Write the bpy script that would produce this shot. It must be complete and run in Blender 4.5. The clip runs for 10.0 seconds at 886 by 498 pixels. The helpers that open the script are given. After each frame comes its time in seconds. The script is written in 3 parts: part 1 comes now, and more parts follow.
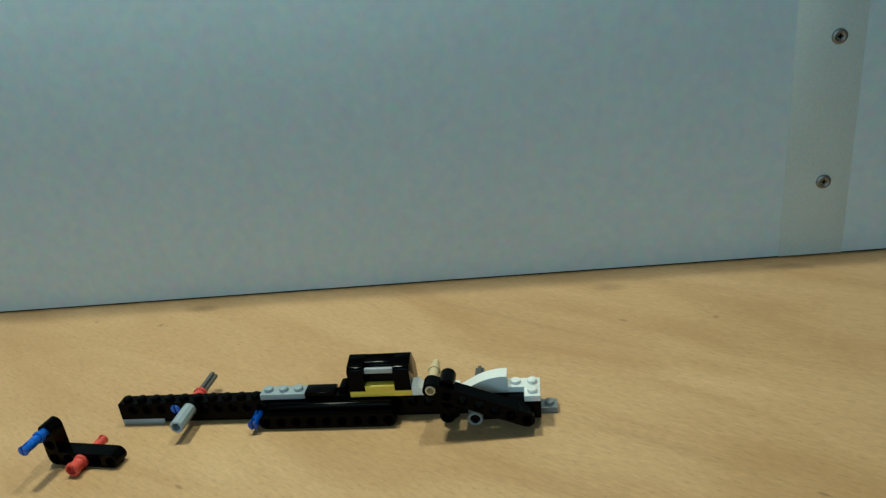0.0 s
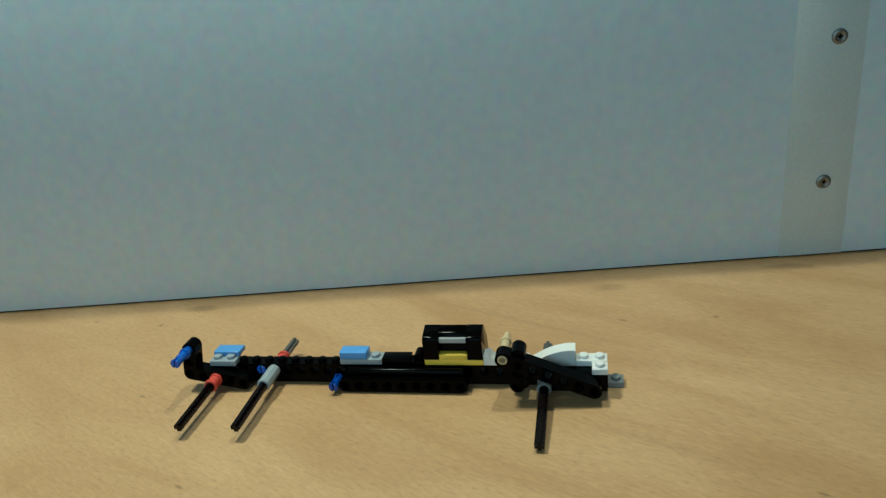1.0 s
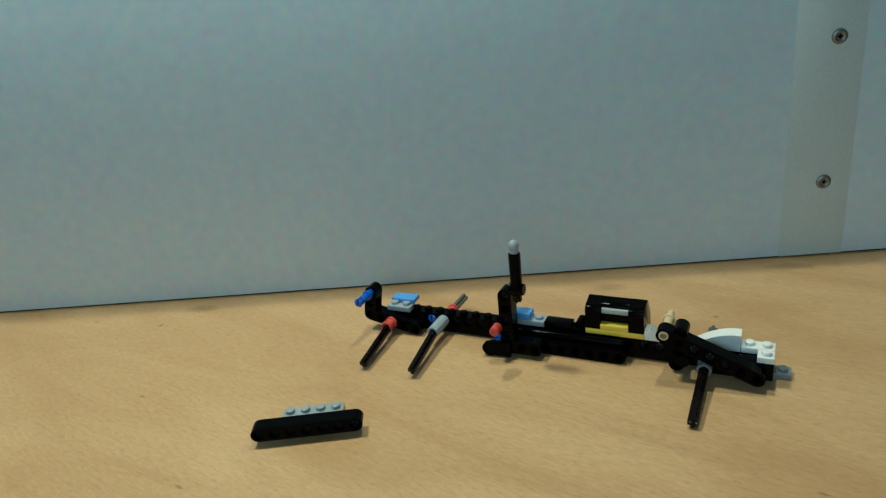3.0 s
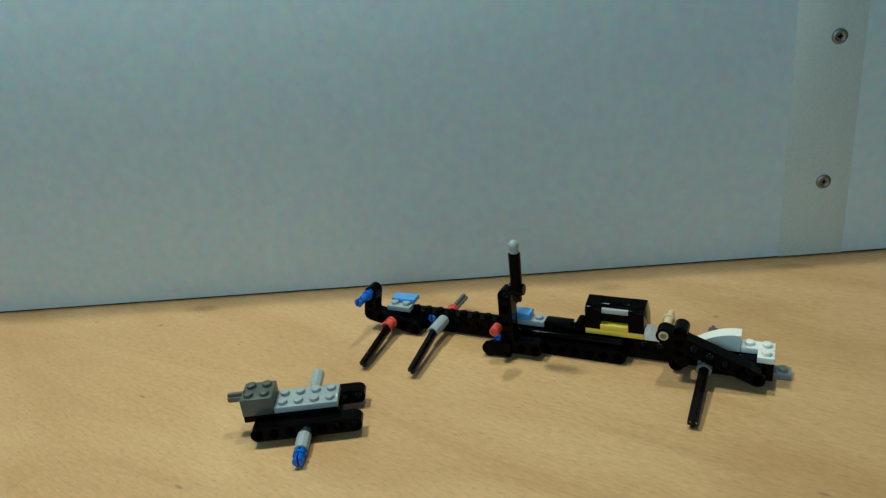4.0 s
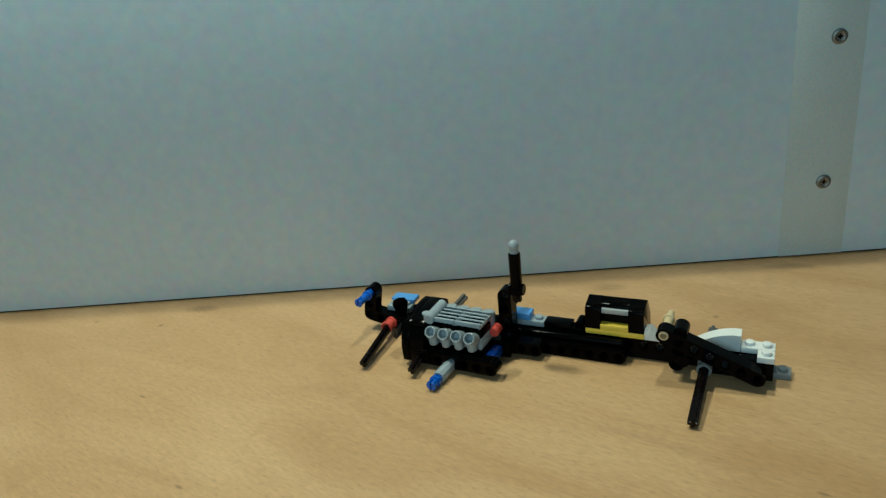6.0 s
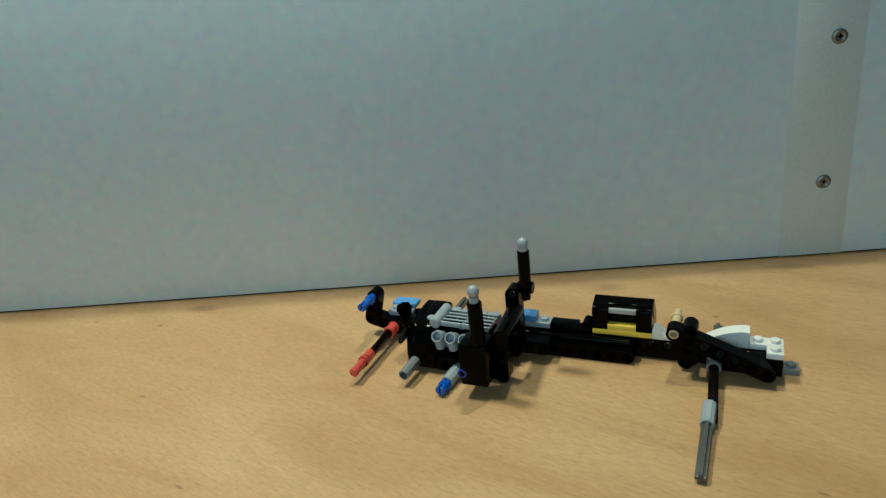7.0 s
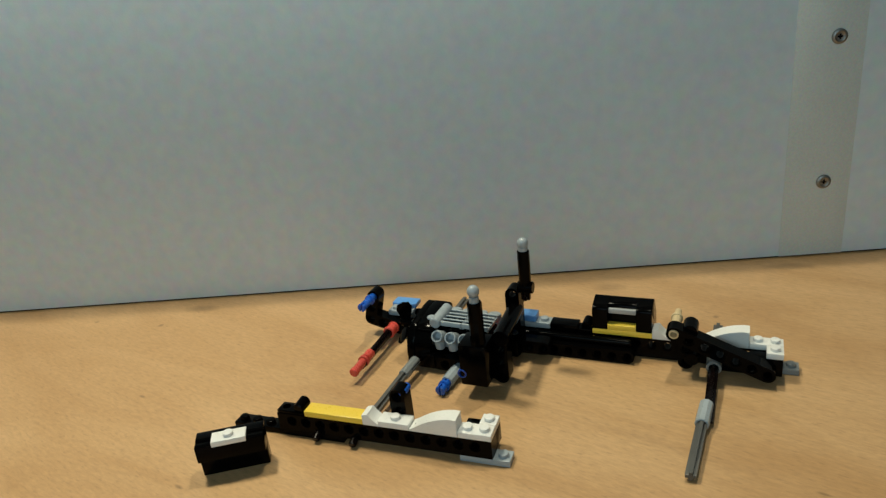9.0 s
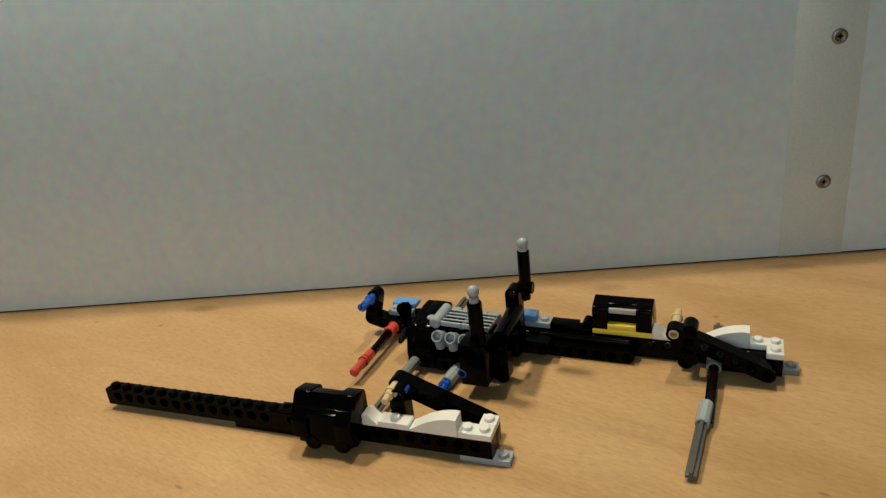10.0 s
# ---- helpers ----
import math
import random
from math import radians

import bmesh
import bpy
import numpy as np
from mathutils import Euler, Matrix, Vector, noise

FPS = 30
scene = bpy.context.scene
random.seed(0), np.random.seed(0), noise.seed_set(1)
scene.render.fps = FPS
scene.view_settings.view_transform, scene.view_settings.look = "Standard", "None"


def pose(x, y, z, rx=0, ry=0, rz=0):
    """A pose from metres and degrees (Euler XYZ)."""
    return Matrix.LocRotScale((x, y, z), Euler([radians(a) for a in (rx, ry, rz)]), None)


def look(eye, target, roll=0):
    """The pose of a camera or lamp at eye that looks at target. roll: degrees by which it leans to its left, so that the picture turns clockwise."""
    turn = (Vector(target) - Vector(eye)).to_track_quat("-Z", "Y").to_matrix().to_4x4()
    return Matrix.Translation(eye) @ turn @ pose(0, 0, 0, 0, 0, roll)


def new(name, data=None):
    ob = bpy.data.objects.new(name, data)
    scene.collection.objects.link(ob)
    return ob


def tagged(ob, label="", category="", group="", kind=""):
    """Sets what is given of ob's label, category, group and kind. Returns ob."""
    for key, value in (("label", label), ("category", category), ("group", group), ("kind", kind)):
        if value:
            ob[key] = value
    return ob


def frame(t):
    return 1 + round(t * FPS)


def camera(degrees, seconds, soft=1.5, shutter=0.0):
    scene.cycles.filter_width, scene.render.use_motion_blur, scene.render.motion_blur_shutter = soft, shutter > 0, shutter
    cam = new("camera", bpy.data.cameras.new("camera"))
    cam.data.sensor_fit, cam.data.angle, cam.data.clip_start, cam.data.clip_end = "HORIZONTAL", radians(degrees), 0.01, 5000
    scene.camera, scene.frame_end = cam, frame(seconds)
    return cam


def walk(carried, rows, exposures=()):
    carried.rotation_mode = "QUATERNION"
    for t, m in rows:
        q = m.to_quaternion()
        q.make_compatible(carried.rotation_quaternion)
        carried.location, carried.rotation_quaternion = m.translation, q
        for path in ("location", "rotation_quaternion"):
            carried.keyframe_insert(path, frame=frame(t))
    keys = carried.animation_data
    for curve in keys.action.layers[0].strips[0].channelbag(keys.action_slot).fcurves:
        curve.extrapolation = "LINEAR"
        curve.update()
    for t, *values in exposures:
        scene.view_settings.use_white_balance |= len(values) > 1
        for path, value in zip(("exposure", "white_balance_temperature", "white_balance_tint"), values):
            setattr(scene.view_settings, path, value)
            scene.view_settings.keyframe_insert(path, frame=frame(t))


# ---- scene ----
S = 0.001  # the toy is planned in millimetres


def at(x, y, z=0.0, rx=0, ry=0, rz=0):
    return pose(x * S, y * S, z * S, rx, ry, rz)


EYE = Matrix.Translation((0, 0, 0.2152)) @ pose(0, 0, 0, 90 - 22.523) @ pose(0, 0, 0, 0, 0, -6.647)
cam = camera(64.05, 10.0, soft=1.35)
walk(cam, [(0, EYE), (10.0, EYE)],
     exposures=[(0, -0.14, 5380, -16), (2.6, -0.14, 5380, -16), (4.0, -0.09, 5380, -16), (5.0, -0.06, 5380, -16), (5.6, -0.17, 5430, -16), (7.0, -0.06, 5700, -12), (7.5, -0.11, 6180, -6), (8.0, -0.14, 6250, -5),
                (8.5, 0.01, 5780, -11), (9.0, -0.07, 6430, -2), (9.5, -0.12, 6930, 3), (10.0, -0.12, 7120, 4)])

# ---------------------------------------------------------------- light
world = bpy.data.worlds.new("world")
scene.world = world
world.use_nodes = True
sky = world.node_tree.nodes.new("ShaderNodeTexSky")
sky.sky_type = "NISHITA"
sky.sun_disc = False
sky.sun_elevation, sky.sun_rotation = radians(35), radians(200)
world.node_tree.links.new(sky.outputs[0], world.node_tree.nodes["Background"].inputs[0])
world.node_tree.nodes["Background"].inputs[1].default_value = 0.08


def area(name, eye, target, sx, sy, watts, colour):
    lamp = bpy.data.lights.new(name, "AREA")
    lamp.shape, lamp.size, lamp.size_y = "RECTANGLE", sx, sy
    lamp.energy, lamp.color = watts, colour
    ob = new(name, lamp)
    ob.matrix_world = look(eye, target)
    return ob


area("pendant_lamp_light", (-0.30, 0.500, 0.95), (-0.44, 0.14, 0), 0.11, 0.11, 7.9, (1.0, 0.88, 0.70))
area("pendant_lamp_light", (0.16, 0.498, 0.95), (0.02, 0.28, 0), 0.03, 0.03, 3.0, (1.0, 0.88, 0.70))
area("window_light", (-0.9, -1.93, 1.0), (-0.15, 0.4, 0.2), 1.7, 1.2, 12.5, (0.58, 0.85, 1.0))

# ---------------------------------------------------------------- materials


def nodes_of(name):
    m = bpy.data.materials.new(name)
    m.use_nodes = True
    t = m.node_tree
    return m, t, t.nodes["Principled BSDF"]


def add_node(t, kind, **values):
    n = t.nodes.new("ShaderNode" + kind)
    for key, value in values.items():
        n.inputs[key.replace("_", " ")].default_value = value
    return n


def plastic(name, colour, rough=0.28, spread=0.12, ior=1.5):
    """Moulded plastic: a little uneven in tint and gloss, with fine scuffs."""
    m, t, b = nodes_of(name)
    co = add_node(t, "TexCoord")
    n1 = add_node(t, "TexNoise", Scale=90.0, Detail=3.0)
    n2 = add_node(t, "TexNoise", Scale=900.0, Detail=4.0)
    info = add_node(t, "ObjectInfo")
    for n in (n1, n2):
        t.links.new(co.outputs["Object"], n.inputs["Vector"])
    ramp = add_node(t, "MapRange", From_Min=0.3, From_Max=0.7, To_Min=1 - spread, To_Max=1 + spread)
    t.links.new(n1.outputs[0], ramp.inputs["Value"])
    rnd = add_node(t, "MapRange", To_Min=1 - spread * 0.7, To_Max=1 + spread * 0.7)
    t.links.new(info.outputs["Random"], rnd.inputs["Value"])
    mul = add_node(t, "Math")
    mul.operation = "MULTIPLY"
    t.links.new(ramp.outputs[0], mul.inputs[0])
    t.links.new(rnd.outputs[0], mul.inputs[1])
    mix = add_node(t, "VectorMath")
    mix.operation = "SCALE"
    mix.inputs[0].default_value = colour
    t.links.new(mul.outputs[0], mix.inputs["Scale"])
    t.links.new(mix.outputs[0], b.inputs["Base Color"])
    gloss = add_node(t, "MapRange", From_Min=0.35, From_Max=0.75, To_Min=rough * 0.9, To_Max=rough * 1.25)
    t.links.new(n2.outputs[0], gloss.inputs["Value"])
    t.links.new(gloss.outputs[0], b.inputs["Roughness"])
    bump = add_node(t, "Bump", Strength=0.05, Distance=0.0001)
    t.links.new(n2.outputs[0], bump.inputs["Height"])
    t.links.new(bump.outputs[0], b.inputs["Normal"])
    b.inputs["IOR"].default_value = ior
    return m


BLACK = plastic("black_plastic", (0.001, 0.001, 0.0011), 0.12, 0.12, 1.135)
BLACKAXLE = plastic("black_axle_plastic", (0.004, 0.002, 0.002), 0.25, 0.12, 1.25)
WHITE = plastic("white_plastic", (0.80, 0.80, 0.78), 0.3, 0.03)
YELLOW = plastic("yellow_plastic", (0.84, 0.60, 0.07), 0.3, 0.05)
LGREY = plastic("light_grey_plastic", (0.32, 0.365, 0.40), 0.3, 0.07)
DGREY = plastic("dark_grey_plastic", (0.075, 0.082, 0.08), 0.35)
AXLEGREY = plastic("grey_axle_plastic", (0.09, 0.09, 0.086), 0.35)
LBLUE = plastic("medium_blue_plastic", (0.12, 0.32, 0.72), 0.3, 0.06)
BLUE = plastic("blue_plastic", (0.016, 0.105, 0.54), 0.25)
# BLUE again, darkened to paint in the shade on low and tucked-in pieces
SHADEBLUE = plastic("shaded_blue_plastic", (0.009, 0.055, 0.34), 0.25)
RED = plastic("red_plastic", (0.60, 0.075, 0.055), 0.28)
TAN = plastic("tan_plastic", (0.66, 0.52, 0.30), 0.35, 0.06)
SGREY = plastic("mid_grey_plastic", (0.20, 0.215, 0.22), 0.3, 0.07)
METALGREY = plastic("satin_grey_plastic", (0.42, 0.43, 0.44), 0.2, 0.05)


def wood():
    m, t, b = nodes_of("beech_laminate")
    co = add_node(t, "TexCoord")
    turn = add_node(t, "Mapping")
    turn.inputs["Rotation"].default_value = (0, 0, radians(GRAIN))
    t.links.new(co.outputs["Object"], turn.inputs["Vector"])
    stretch = add_node(t, "Mapping", Scale=(46.0, 170.0, 1.0))
    t.links.new(turn.outputs[0], stretch.inputs["Vector"])
    fine = add_node(t, "TexNoise", Scale=3.4, Detail=6.0, Roughness=0.7)
    t.links.new(stretch.outputs[0], fine.inputs["Vector"])
    wide = add_node(t, "Mapping", Scale=(2.6, 9.0, 1.0))
    t.links.new(turn.outputs[0], wide.inputs["Vector"])
    broad = add_node(t, "TexNoise", Scale=2.4, Detail=4.0, Roughness=0.55, Distortion=0.7)
    t.links.new(wide.outputs[0], broad.inputs["Vector"])
    flecks = add_node(t, "Mapping", Scale=(95.0, 360.0, 1.0))
    t.links.new(turn.outputs[0], flecks.inputs["Vector"])
    fleck = add_node(t, "TexNoise", Scale=2.0, Detail=2.0)
    t.links.new(flecks.outputs[0], fleck.inputs["Vector"])
    r1 = t.nodes.new("ShaderNodeValToRGB")
    r1.color_ramp.elements[0].position, r1.color_ramp.elements[1].position = 0.32, 0.72
    r1.color_ramp.elements[0].color = (0.476, 0.280, 0.124, 1)
    r1.color_ramp.elements[1].color = (0.626, 0.403, 0.205, 1)
    t.links.new(broad.outputs[0], r1.inputs[0])
    r2 = add_node(t, "MapRange", From_Min=0.3, From_Max=0.7, To_Min=0.845, To_Max=1.10)
    t.links.new(fine.outputs[0], r2.inputs["Value"])
    r3 = add_node(t, "MapRange", From_Min=0.58, From_Max=0.76, To_Min=1.0, To_Max=0.80)
    t.links.new(fleck.outputs[0], r3.inputs["Value"])
    mul = add_node(t, "Math")
    mul.operation = "MULTIPLY"
    t.links.new(r2.outputs[0], mul.inputs[0])
    t.links.new(r3.outputs[0], mul.inputs[1])
    # a few small dents with dark bottoms
    spots = add_node(t, "TexVoronoi", Scale=17.0, Randomness=1.0)
    t.links.new(co.outputs["Object"], spots.inputs["Vector"])
    r4 = add_node(t, "MapRange", From_Min=0.018, From_Max=0.04, To_Min=0.55, To_Max=1.0)
    t.links.new(spots.outputs["Distance"], r4.inputs["Value"])
    mul2 = add_node(t, "Math")
    mul2.operation = "MULTIPLY"
    t.links.new(mul.outputs[0], mul2.inputs[0])
    t.links.new(r4.outputs[0], mul2.inputs[1])
    # four short dark scratches along the grain, three soft patches of painted-in shade where the board meets the top,
    # two faint darker growth bands
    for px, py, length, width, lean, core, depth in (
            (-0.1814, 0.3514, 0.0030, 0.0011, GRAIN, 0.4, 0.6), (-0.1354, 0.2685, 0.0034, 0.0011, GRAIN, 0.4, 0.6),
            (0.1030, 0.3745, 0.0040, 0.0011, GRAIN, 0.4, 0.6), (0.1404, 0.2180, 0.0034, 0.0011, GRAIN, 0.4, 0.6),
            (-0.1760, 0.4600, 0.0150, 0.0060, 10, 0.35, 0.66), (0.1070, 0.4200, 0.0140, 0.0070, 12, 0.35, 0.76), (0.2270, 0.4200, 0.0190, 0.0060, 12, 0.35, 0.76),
            (0.0450, 0.3870, 0.0900, 0.0030, GRAIN, 0.2, 0.90), (0.0850, 0.2620, 0.0600, 0.0050, GRAIN, 0.2, 0.92)):
        place = add_node(t, "VectorMath")
        place.operation = "SUBTRACT"
        place.inputs[1].default_value = (px, py, 0)
        t.links.new(co.outputs["Object"], place.inputs[0])
        along = add_node(t, "Mapping")
        along.vector_type = "TEXTURE"
        along.inputs["Scale"].default_value = (length, width, 1.0)
        along.inputs["Rotation"].default_value = (0, 0, radians(-lean))
        t.links.new(place.outputs[0], along.inputs["Vector"])
        far = add_node(t, "VectorMath")
        far.operation = "LENGTH"
        t.links.new(along.outputs[0], far.inputs[0])
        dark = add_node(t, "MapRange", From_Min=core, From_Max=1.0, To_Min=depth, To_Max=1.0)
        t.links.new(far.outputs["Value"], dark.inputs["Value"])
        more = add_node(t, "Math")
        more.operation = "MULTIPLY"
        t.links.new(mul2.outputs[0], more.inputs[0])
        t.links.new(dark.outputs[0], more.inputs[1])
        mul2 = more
    sc = add_node(t, "VectorMath")
    sc.operation = "SCALE"
    t.links.new(r1.outputs[0], sc.inputs[0])
    t.links.new(mul2.outputs[0], sc.inputs["Scale"])
    t.links.new(sc.outputs[0], b.inputs["Base Color"])
    b.inputs["Roughness"].default_value = 0.42
    bump = add_node(t, "Bump", Strength=0.15, Distance=0.0003)
    t.links.new(fine.outputs[0], bump.inputs["Height"])
    t.links.new(bump.outputs[0], b.inputs["Normal"])
    return m


def paint(name, c1, c2, rough, scale, bump_strength, mottle=0.35, close=900.0):
    m, t, b = nodes_of(name)
    co = add_node(t, "TexCoord")
    n1 = add_node(t, "TexNoise", Scale=scale * 0.05, Detail=3.0)
    n2 = add_node(t, "TexNoise", Scale=scale, Detail=4.0)
    for n in (n1, n2):
        t.links.new(co.outputs["Object"], n.inputs["Vector"])
    r = t.nodes.new("ShaderNodeValToRGB")
    r.color_ramp.elements[0].position, r.color_ramp.elements[1].position = 0.3, 0.7
    r.color_ramp.elements[0].color, r.color_ramp.elements[1].color = (*c1, 1), (*c2, 1)
    add = add_node(t, "Mix")
    add.inputs[0].default_value = mottle
    t.links.new(n1.outputs[0], add.inputs[2])
    t.links.new(n2.outputs[0], add.inputs[3])
    t.links.new(add.outputs[0], r.inputs[0])
    n3 = add_node(t, "TexNoise", Scale=close, Detail=2.0)
    t.links.new(co.outputs["Object"], n3.inputs["Vector"])
    tint = add_node(t, "Mix")
    tint.data_type, tint.blend_type = "RGBA", "OVERLAY"
    tint.inputs[0].default_value = 0.25
    t.links.new(r.outputs[0], tint.inputs[6])
    t.links.new(n3.outputs["Color"], tint.inputs[7])
    t.links.new(tint.outputs[2], b.inputs["Base Color"])
    b.inputs["Roughness"].default_value = rough
    bump = add_node(t, "Bump", Strength=bump_strength, Distance=0.0003)
    t.links.new(n2.outputs[0], bump.inputs["Height"])
    t.links.new(bump.outputs[0], b.inputs["Normal"])
    return m


GRAIN = 38.0
WOOD = wood()
BOARD = paint("grey_white_board", (0.548, 0.63, 0.685), (0.588, 0.67, 0.725), 0.55, 900.0, 0.25, 0.45, 130.0)
STRIP = paint("cream_strip", (0.51, 0.56, 0.555), (0.545, 0.595, 0.59), 0.55, 700.0, 0.2)
WALLPAINT = paint("wall_paint", (0.36, 0.36, 0.35), (0.40, 0.40, 0.39), 0.8, 60.0, 0.2)
CEILPAINT = paint("ceiling_paint", (0.74, 0.74, 0.72), (0.78, 0.78, 0.76), 0.85, 60.0, 0.2)
CARPET = paint("grey_carpet", (0.14, 0.14, 0.15), (0.20, 0.20, 0.21), 0.95, 500.0, 0.6)
STEEL, _t, _b = nodes_of("screw_steel")
_b.inputs["Metallic"].default_value = 1.0
_b.inputs["Base Color"].default_value = (0.24, 0.24, 0.23, 1)
_b.inputs["Roughness"].default_value = 0.5
LAMPGLOW, _t, _b = nodes_of("lamp_glow")
_b.inputs["Emission Color"].default_value = (1.0, 0.86, 0.66, 1)
_b.inputs["Emission Strength"].default_value = 4.0

# ---------------------------------------------------------------- mesh tools (millimetres)


def fresh():
    return bmesh.new()


def box(bm, x0, y0, z0, x1, y1, z1, bev=0.35, seg=2):
    """A block with rounded edges, added to bm."""
    b = bmesh.new()
    bmesh.ops.create_cube(b, size=1.0)
    for v in b.verts:
        v.co = Vector(((x0 + x1) / 2 + v.co.x * (x1 - x0), (y0 + y1) / 2 + v.co.y * (y1 - y0), (z0 + z1) / 2 + v.co.z * (z1 - z0)))
    if bev:
        bmesh.ops.bevel(b, geom=b.edges[:], offset=bev, segments=seg, profile=0.5, affect="EDGES")
    return join(bm, b)


def join(bm, b):
    mesh = bpy.data.meshes.new("tmp")
    b.to_mesh(mesh)
    b.free()
    bm.from_mesh(mesh)
    bpy.data.meshes.remove(mesh)
    return bm


def basis(p0, p1):
    p0, p1 = Vector(p0), Vector(p1)
    d = (p1 - p0).normalized()
    a = Vector((0, 0, 1)) if abs(d.z) < 0.9 else Vector((1, 0, 0))
    e = d.cross(a).normalized()
    return p0, p1, d, e, d.cross(e).normalized()


def lathe(bm, p0, p1, rings, seg=20, close=True):
    """Rings (share of the way or mm from p0 along p0-p1, radius) swept round the axis; ends capped."""
    p0, p1, d, e, f = basis(p0, p1)
    made = []
    for s, r in rings:
        c = p0 + d * s
        made.append([bm.verts.new(c + (e * math.cos(2 * math.pi * k / seg) + f * math.sin(2 * math.pi * k / seg)) * r) for k in range(seg)])
    for a, b in zip(made, made[1:]):
        for k in range(seg):
            bm.faces.new((a[k], a[(k + 1) % seg], b[(k + 1) % seg], b[k]))
    if close:
        bm.faces.new(made[0][::-1])
        bm.faces.new(made[-1])
    return bm


def rod(bm, p0, p1, r, seg=20, bev=0.3):
    n = (Vector(p1) - Vector(p0)).length
    return lathe(bm, p0, p1, [(0, r - bev), (bev, r), (n - bev, r), (n, r - bev)], seg)


def tube(bm, p0, p1, r, ri, deep=4.0, seg=20):
    """A rod with an open bore at both ends."""
    n = (Vector(p1) - Vector(p0)).length
    return lathe(bm, p0, p1, [(deep, ri), (0.1, ri), (0, ri + 0.3), (0, r - 0.3), (0.3, r), (n - 0.3, r), (n, r - 0.3), (n, ri + 0.3), (n - 0.1, ri), (n - deep, ri)], seg)


def prism(bm, outline, x0, x1, axis="x", bev=0.0):
    """An outline in the two other axes, extruded along one axis."""
    def put(a, p, q):
        return {"x": (a, p, q), "y": (p, a, q), "z": (p, q, a)}[axis]
    b = bmesh.new()
    lo = [b.verts.new(put(x0, p, q)) for p, q in outline]
    hi = [b.verts.new(put(x1, p, q)) for p, q in outline]
    n = len(outline)
    caps = [b.faces.new(lo[::-1]), b.faces.new(hi)]
    for k in range(n):
        b.faces.new((lo[k], lo[(k + 1) % n], hi[(k + 1) % n], hi[k]))
    if bev:
        rim = [e for f in caps for e in f.edges]
        bmesh.ops.bevel(b, geom=rim, offset=bev, segments=2, profile=0.5, affect="EDGES")
    bmesh.ops.recalc_face_normals(b, faces=b.faces[:])
    return join(bm, b)


def stud(bm, x, y, z):
    """A stud 4.8 wide, 1.8 high, with a soft rim."""
    return lathe(bm, (x, y, z - 0.2), (x, y, z + 1.8), [(0, 2.4), (1.65, 2.4), (1.9, 2.25), (2.0, 2.0)], 18)


def plate(nx, ny, x, y, z, h=3.2, studs=None):
    """A plate or brick of nx by ny studs, its corner at x, y, z. studs: which cells carry a stud (all if None)."""
    bm = box(fresh(), x + 0.08, y + 0.08, z, x + 8 * nx - 0.08, y + 8 * ny - 0.08, z + h, 0.25)
    for i in range(nx):
        for j in range(ny):
            if studs is None or (i, j) in studs:
                stud(bm, x + 8 * i + 4, y + 8 * j + 4, z + h)
    return bm


def hole_face(bm, cx, cz, outer, y, sgn, ends):
    """A face at depth y round a counterbored hole; returns the bore's rim."""
    rings = []
    for r, yy in ((2.8, y), (2.8, y + sgn * 0.8), (2.1, y + sgn * 0.8)):
        rings.append([bm.verts.new((cx + r * math.cos(a), yy, cz + r * math.sin(a))) for a in ends])
    out = [bm.verts.new((px, y, pz)) for px, pz in outer]
    n = len(outer)
    for a, b in zip([out] + rings, rings):
        for k in range(n):
            bm.faces.new((a[k], a[(k + 1) % n], b[(k + 1) % n], b[k]))
    return out, rings[-1]


def beam_brick(n, x, y, z):
    """A studded brick beam of n studs with a row of round holes through its side."""
    bm = fresh()
    for k in range(1, n):
        cx, cz = x + 8 * k, z + 5.8
        x0, x1, z0, z1 = cx - 4, cx + 4, z, z + 9.6
        if k == 1:
            x0 = x + 0.08
        if k == n - 1:
            x1 = x + 8 * n - 0.08
        outer = []
        for (ax, az), (bx, bz) in (((x1, z0), (x1, z1)), ((x1, z1), (x0, z1)), ((x0, z1), (x0, z0)), ((x0, z0), (x1, z0))):
            outer += [(ax + (bx - ax) * s / 4, az + (bz - az) * s / 4) for s in range(4)]
        angles = [math.atan2(pz - cz, px - cx) for px, pz in outer]
        o1, r1 = hole_face(bm, cx, cz, outer, y + 0.08, 1, angles)
        o2, r2 = hole_face(bm, cx, cz, outer, y + 7.92, -1, angles)
        m = len(outer)
        for a, b, skip in ((r1, r2, False), (o1, o2, True)):
            for i in range(m):
                if skip:
                    p, q = outer[i], outer[(i + 1) % m]
                    if p[0] == q[0] and not ((p[0] == x0 and k == 1) or (p[0] == x1 and k == n - 1)):
                        continue
                bm.faces.new((a[i], a[(i + 1) % m], b[(i + 1) % m], b[i]))
    bmesh.ops.remove_doubles(bm, verts=bm.verts[:], dist=0.01)
    bmesh.ops.recalc_face_normals(bm, faces=bm.faces[:])
    for k in range(n):
        stud(bm, x + 8 * k + 4, y + 4, z + 9.6)
    return bm


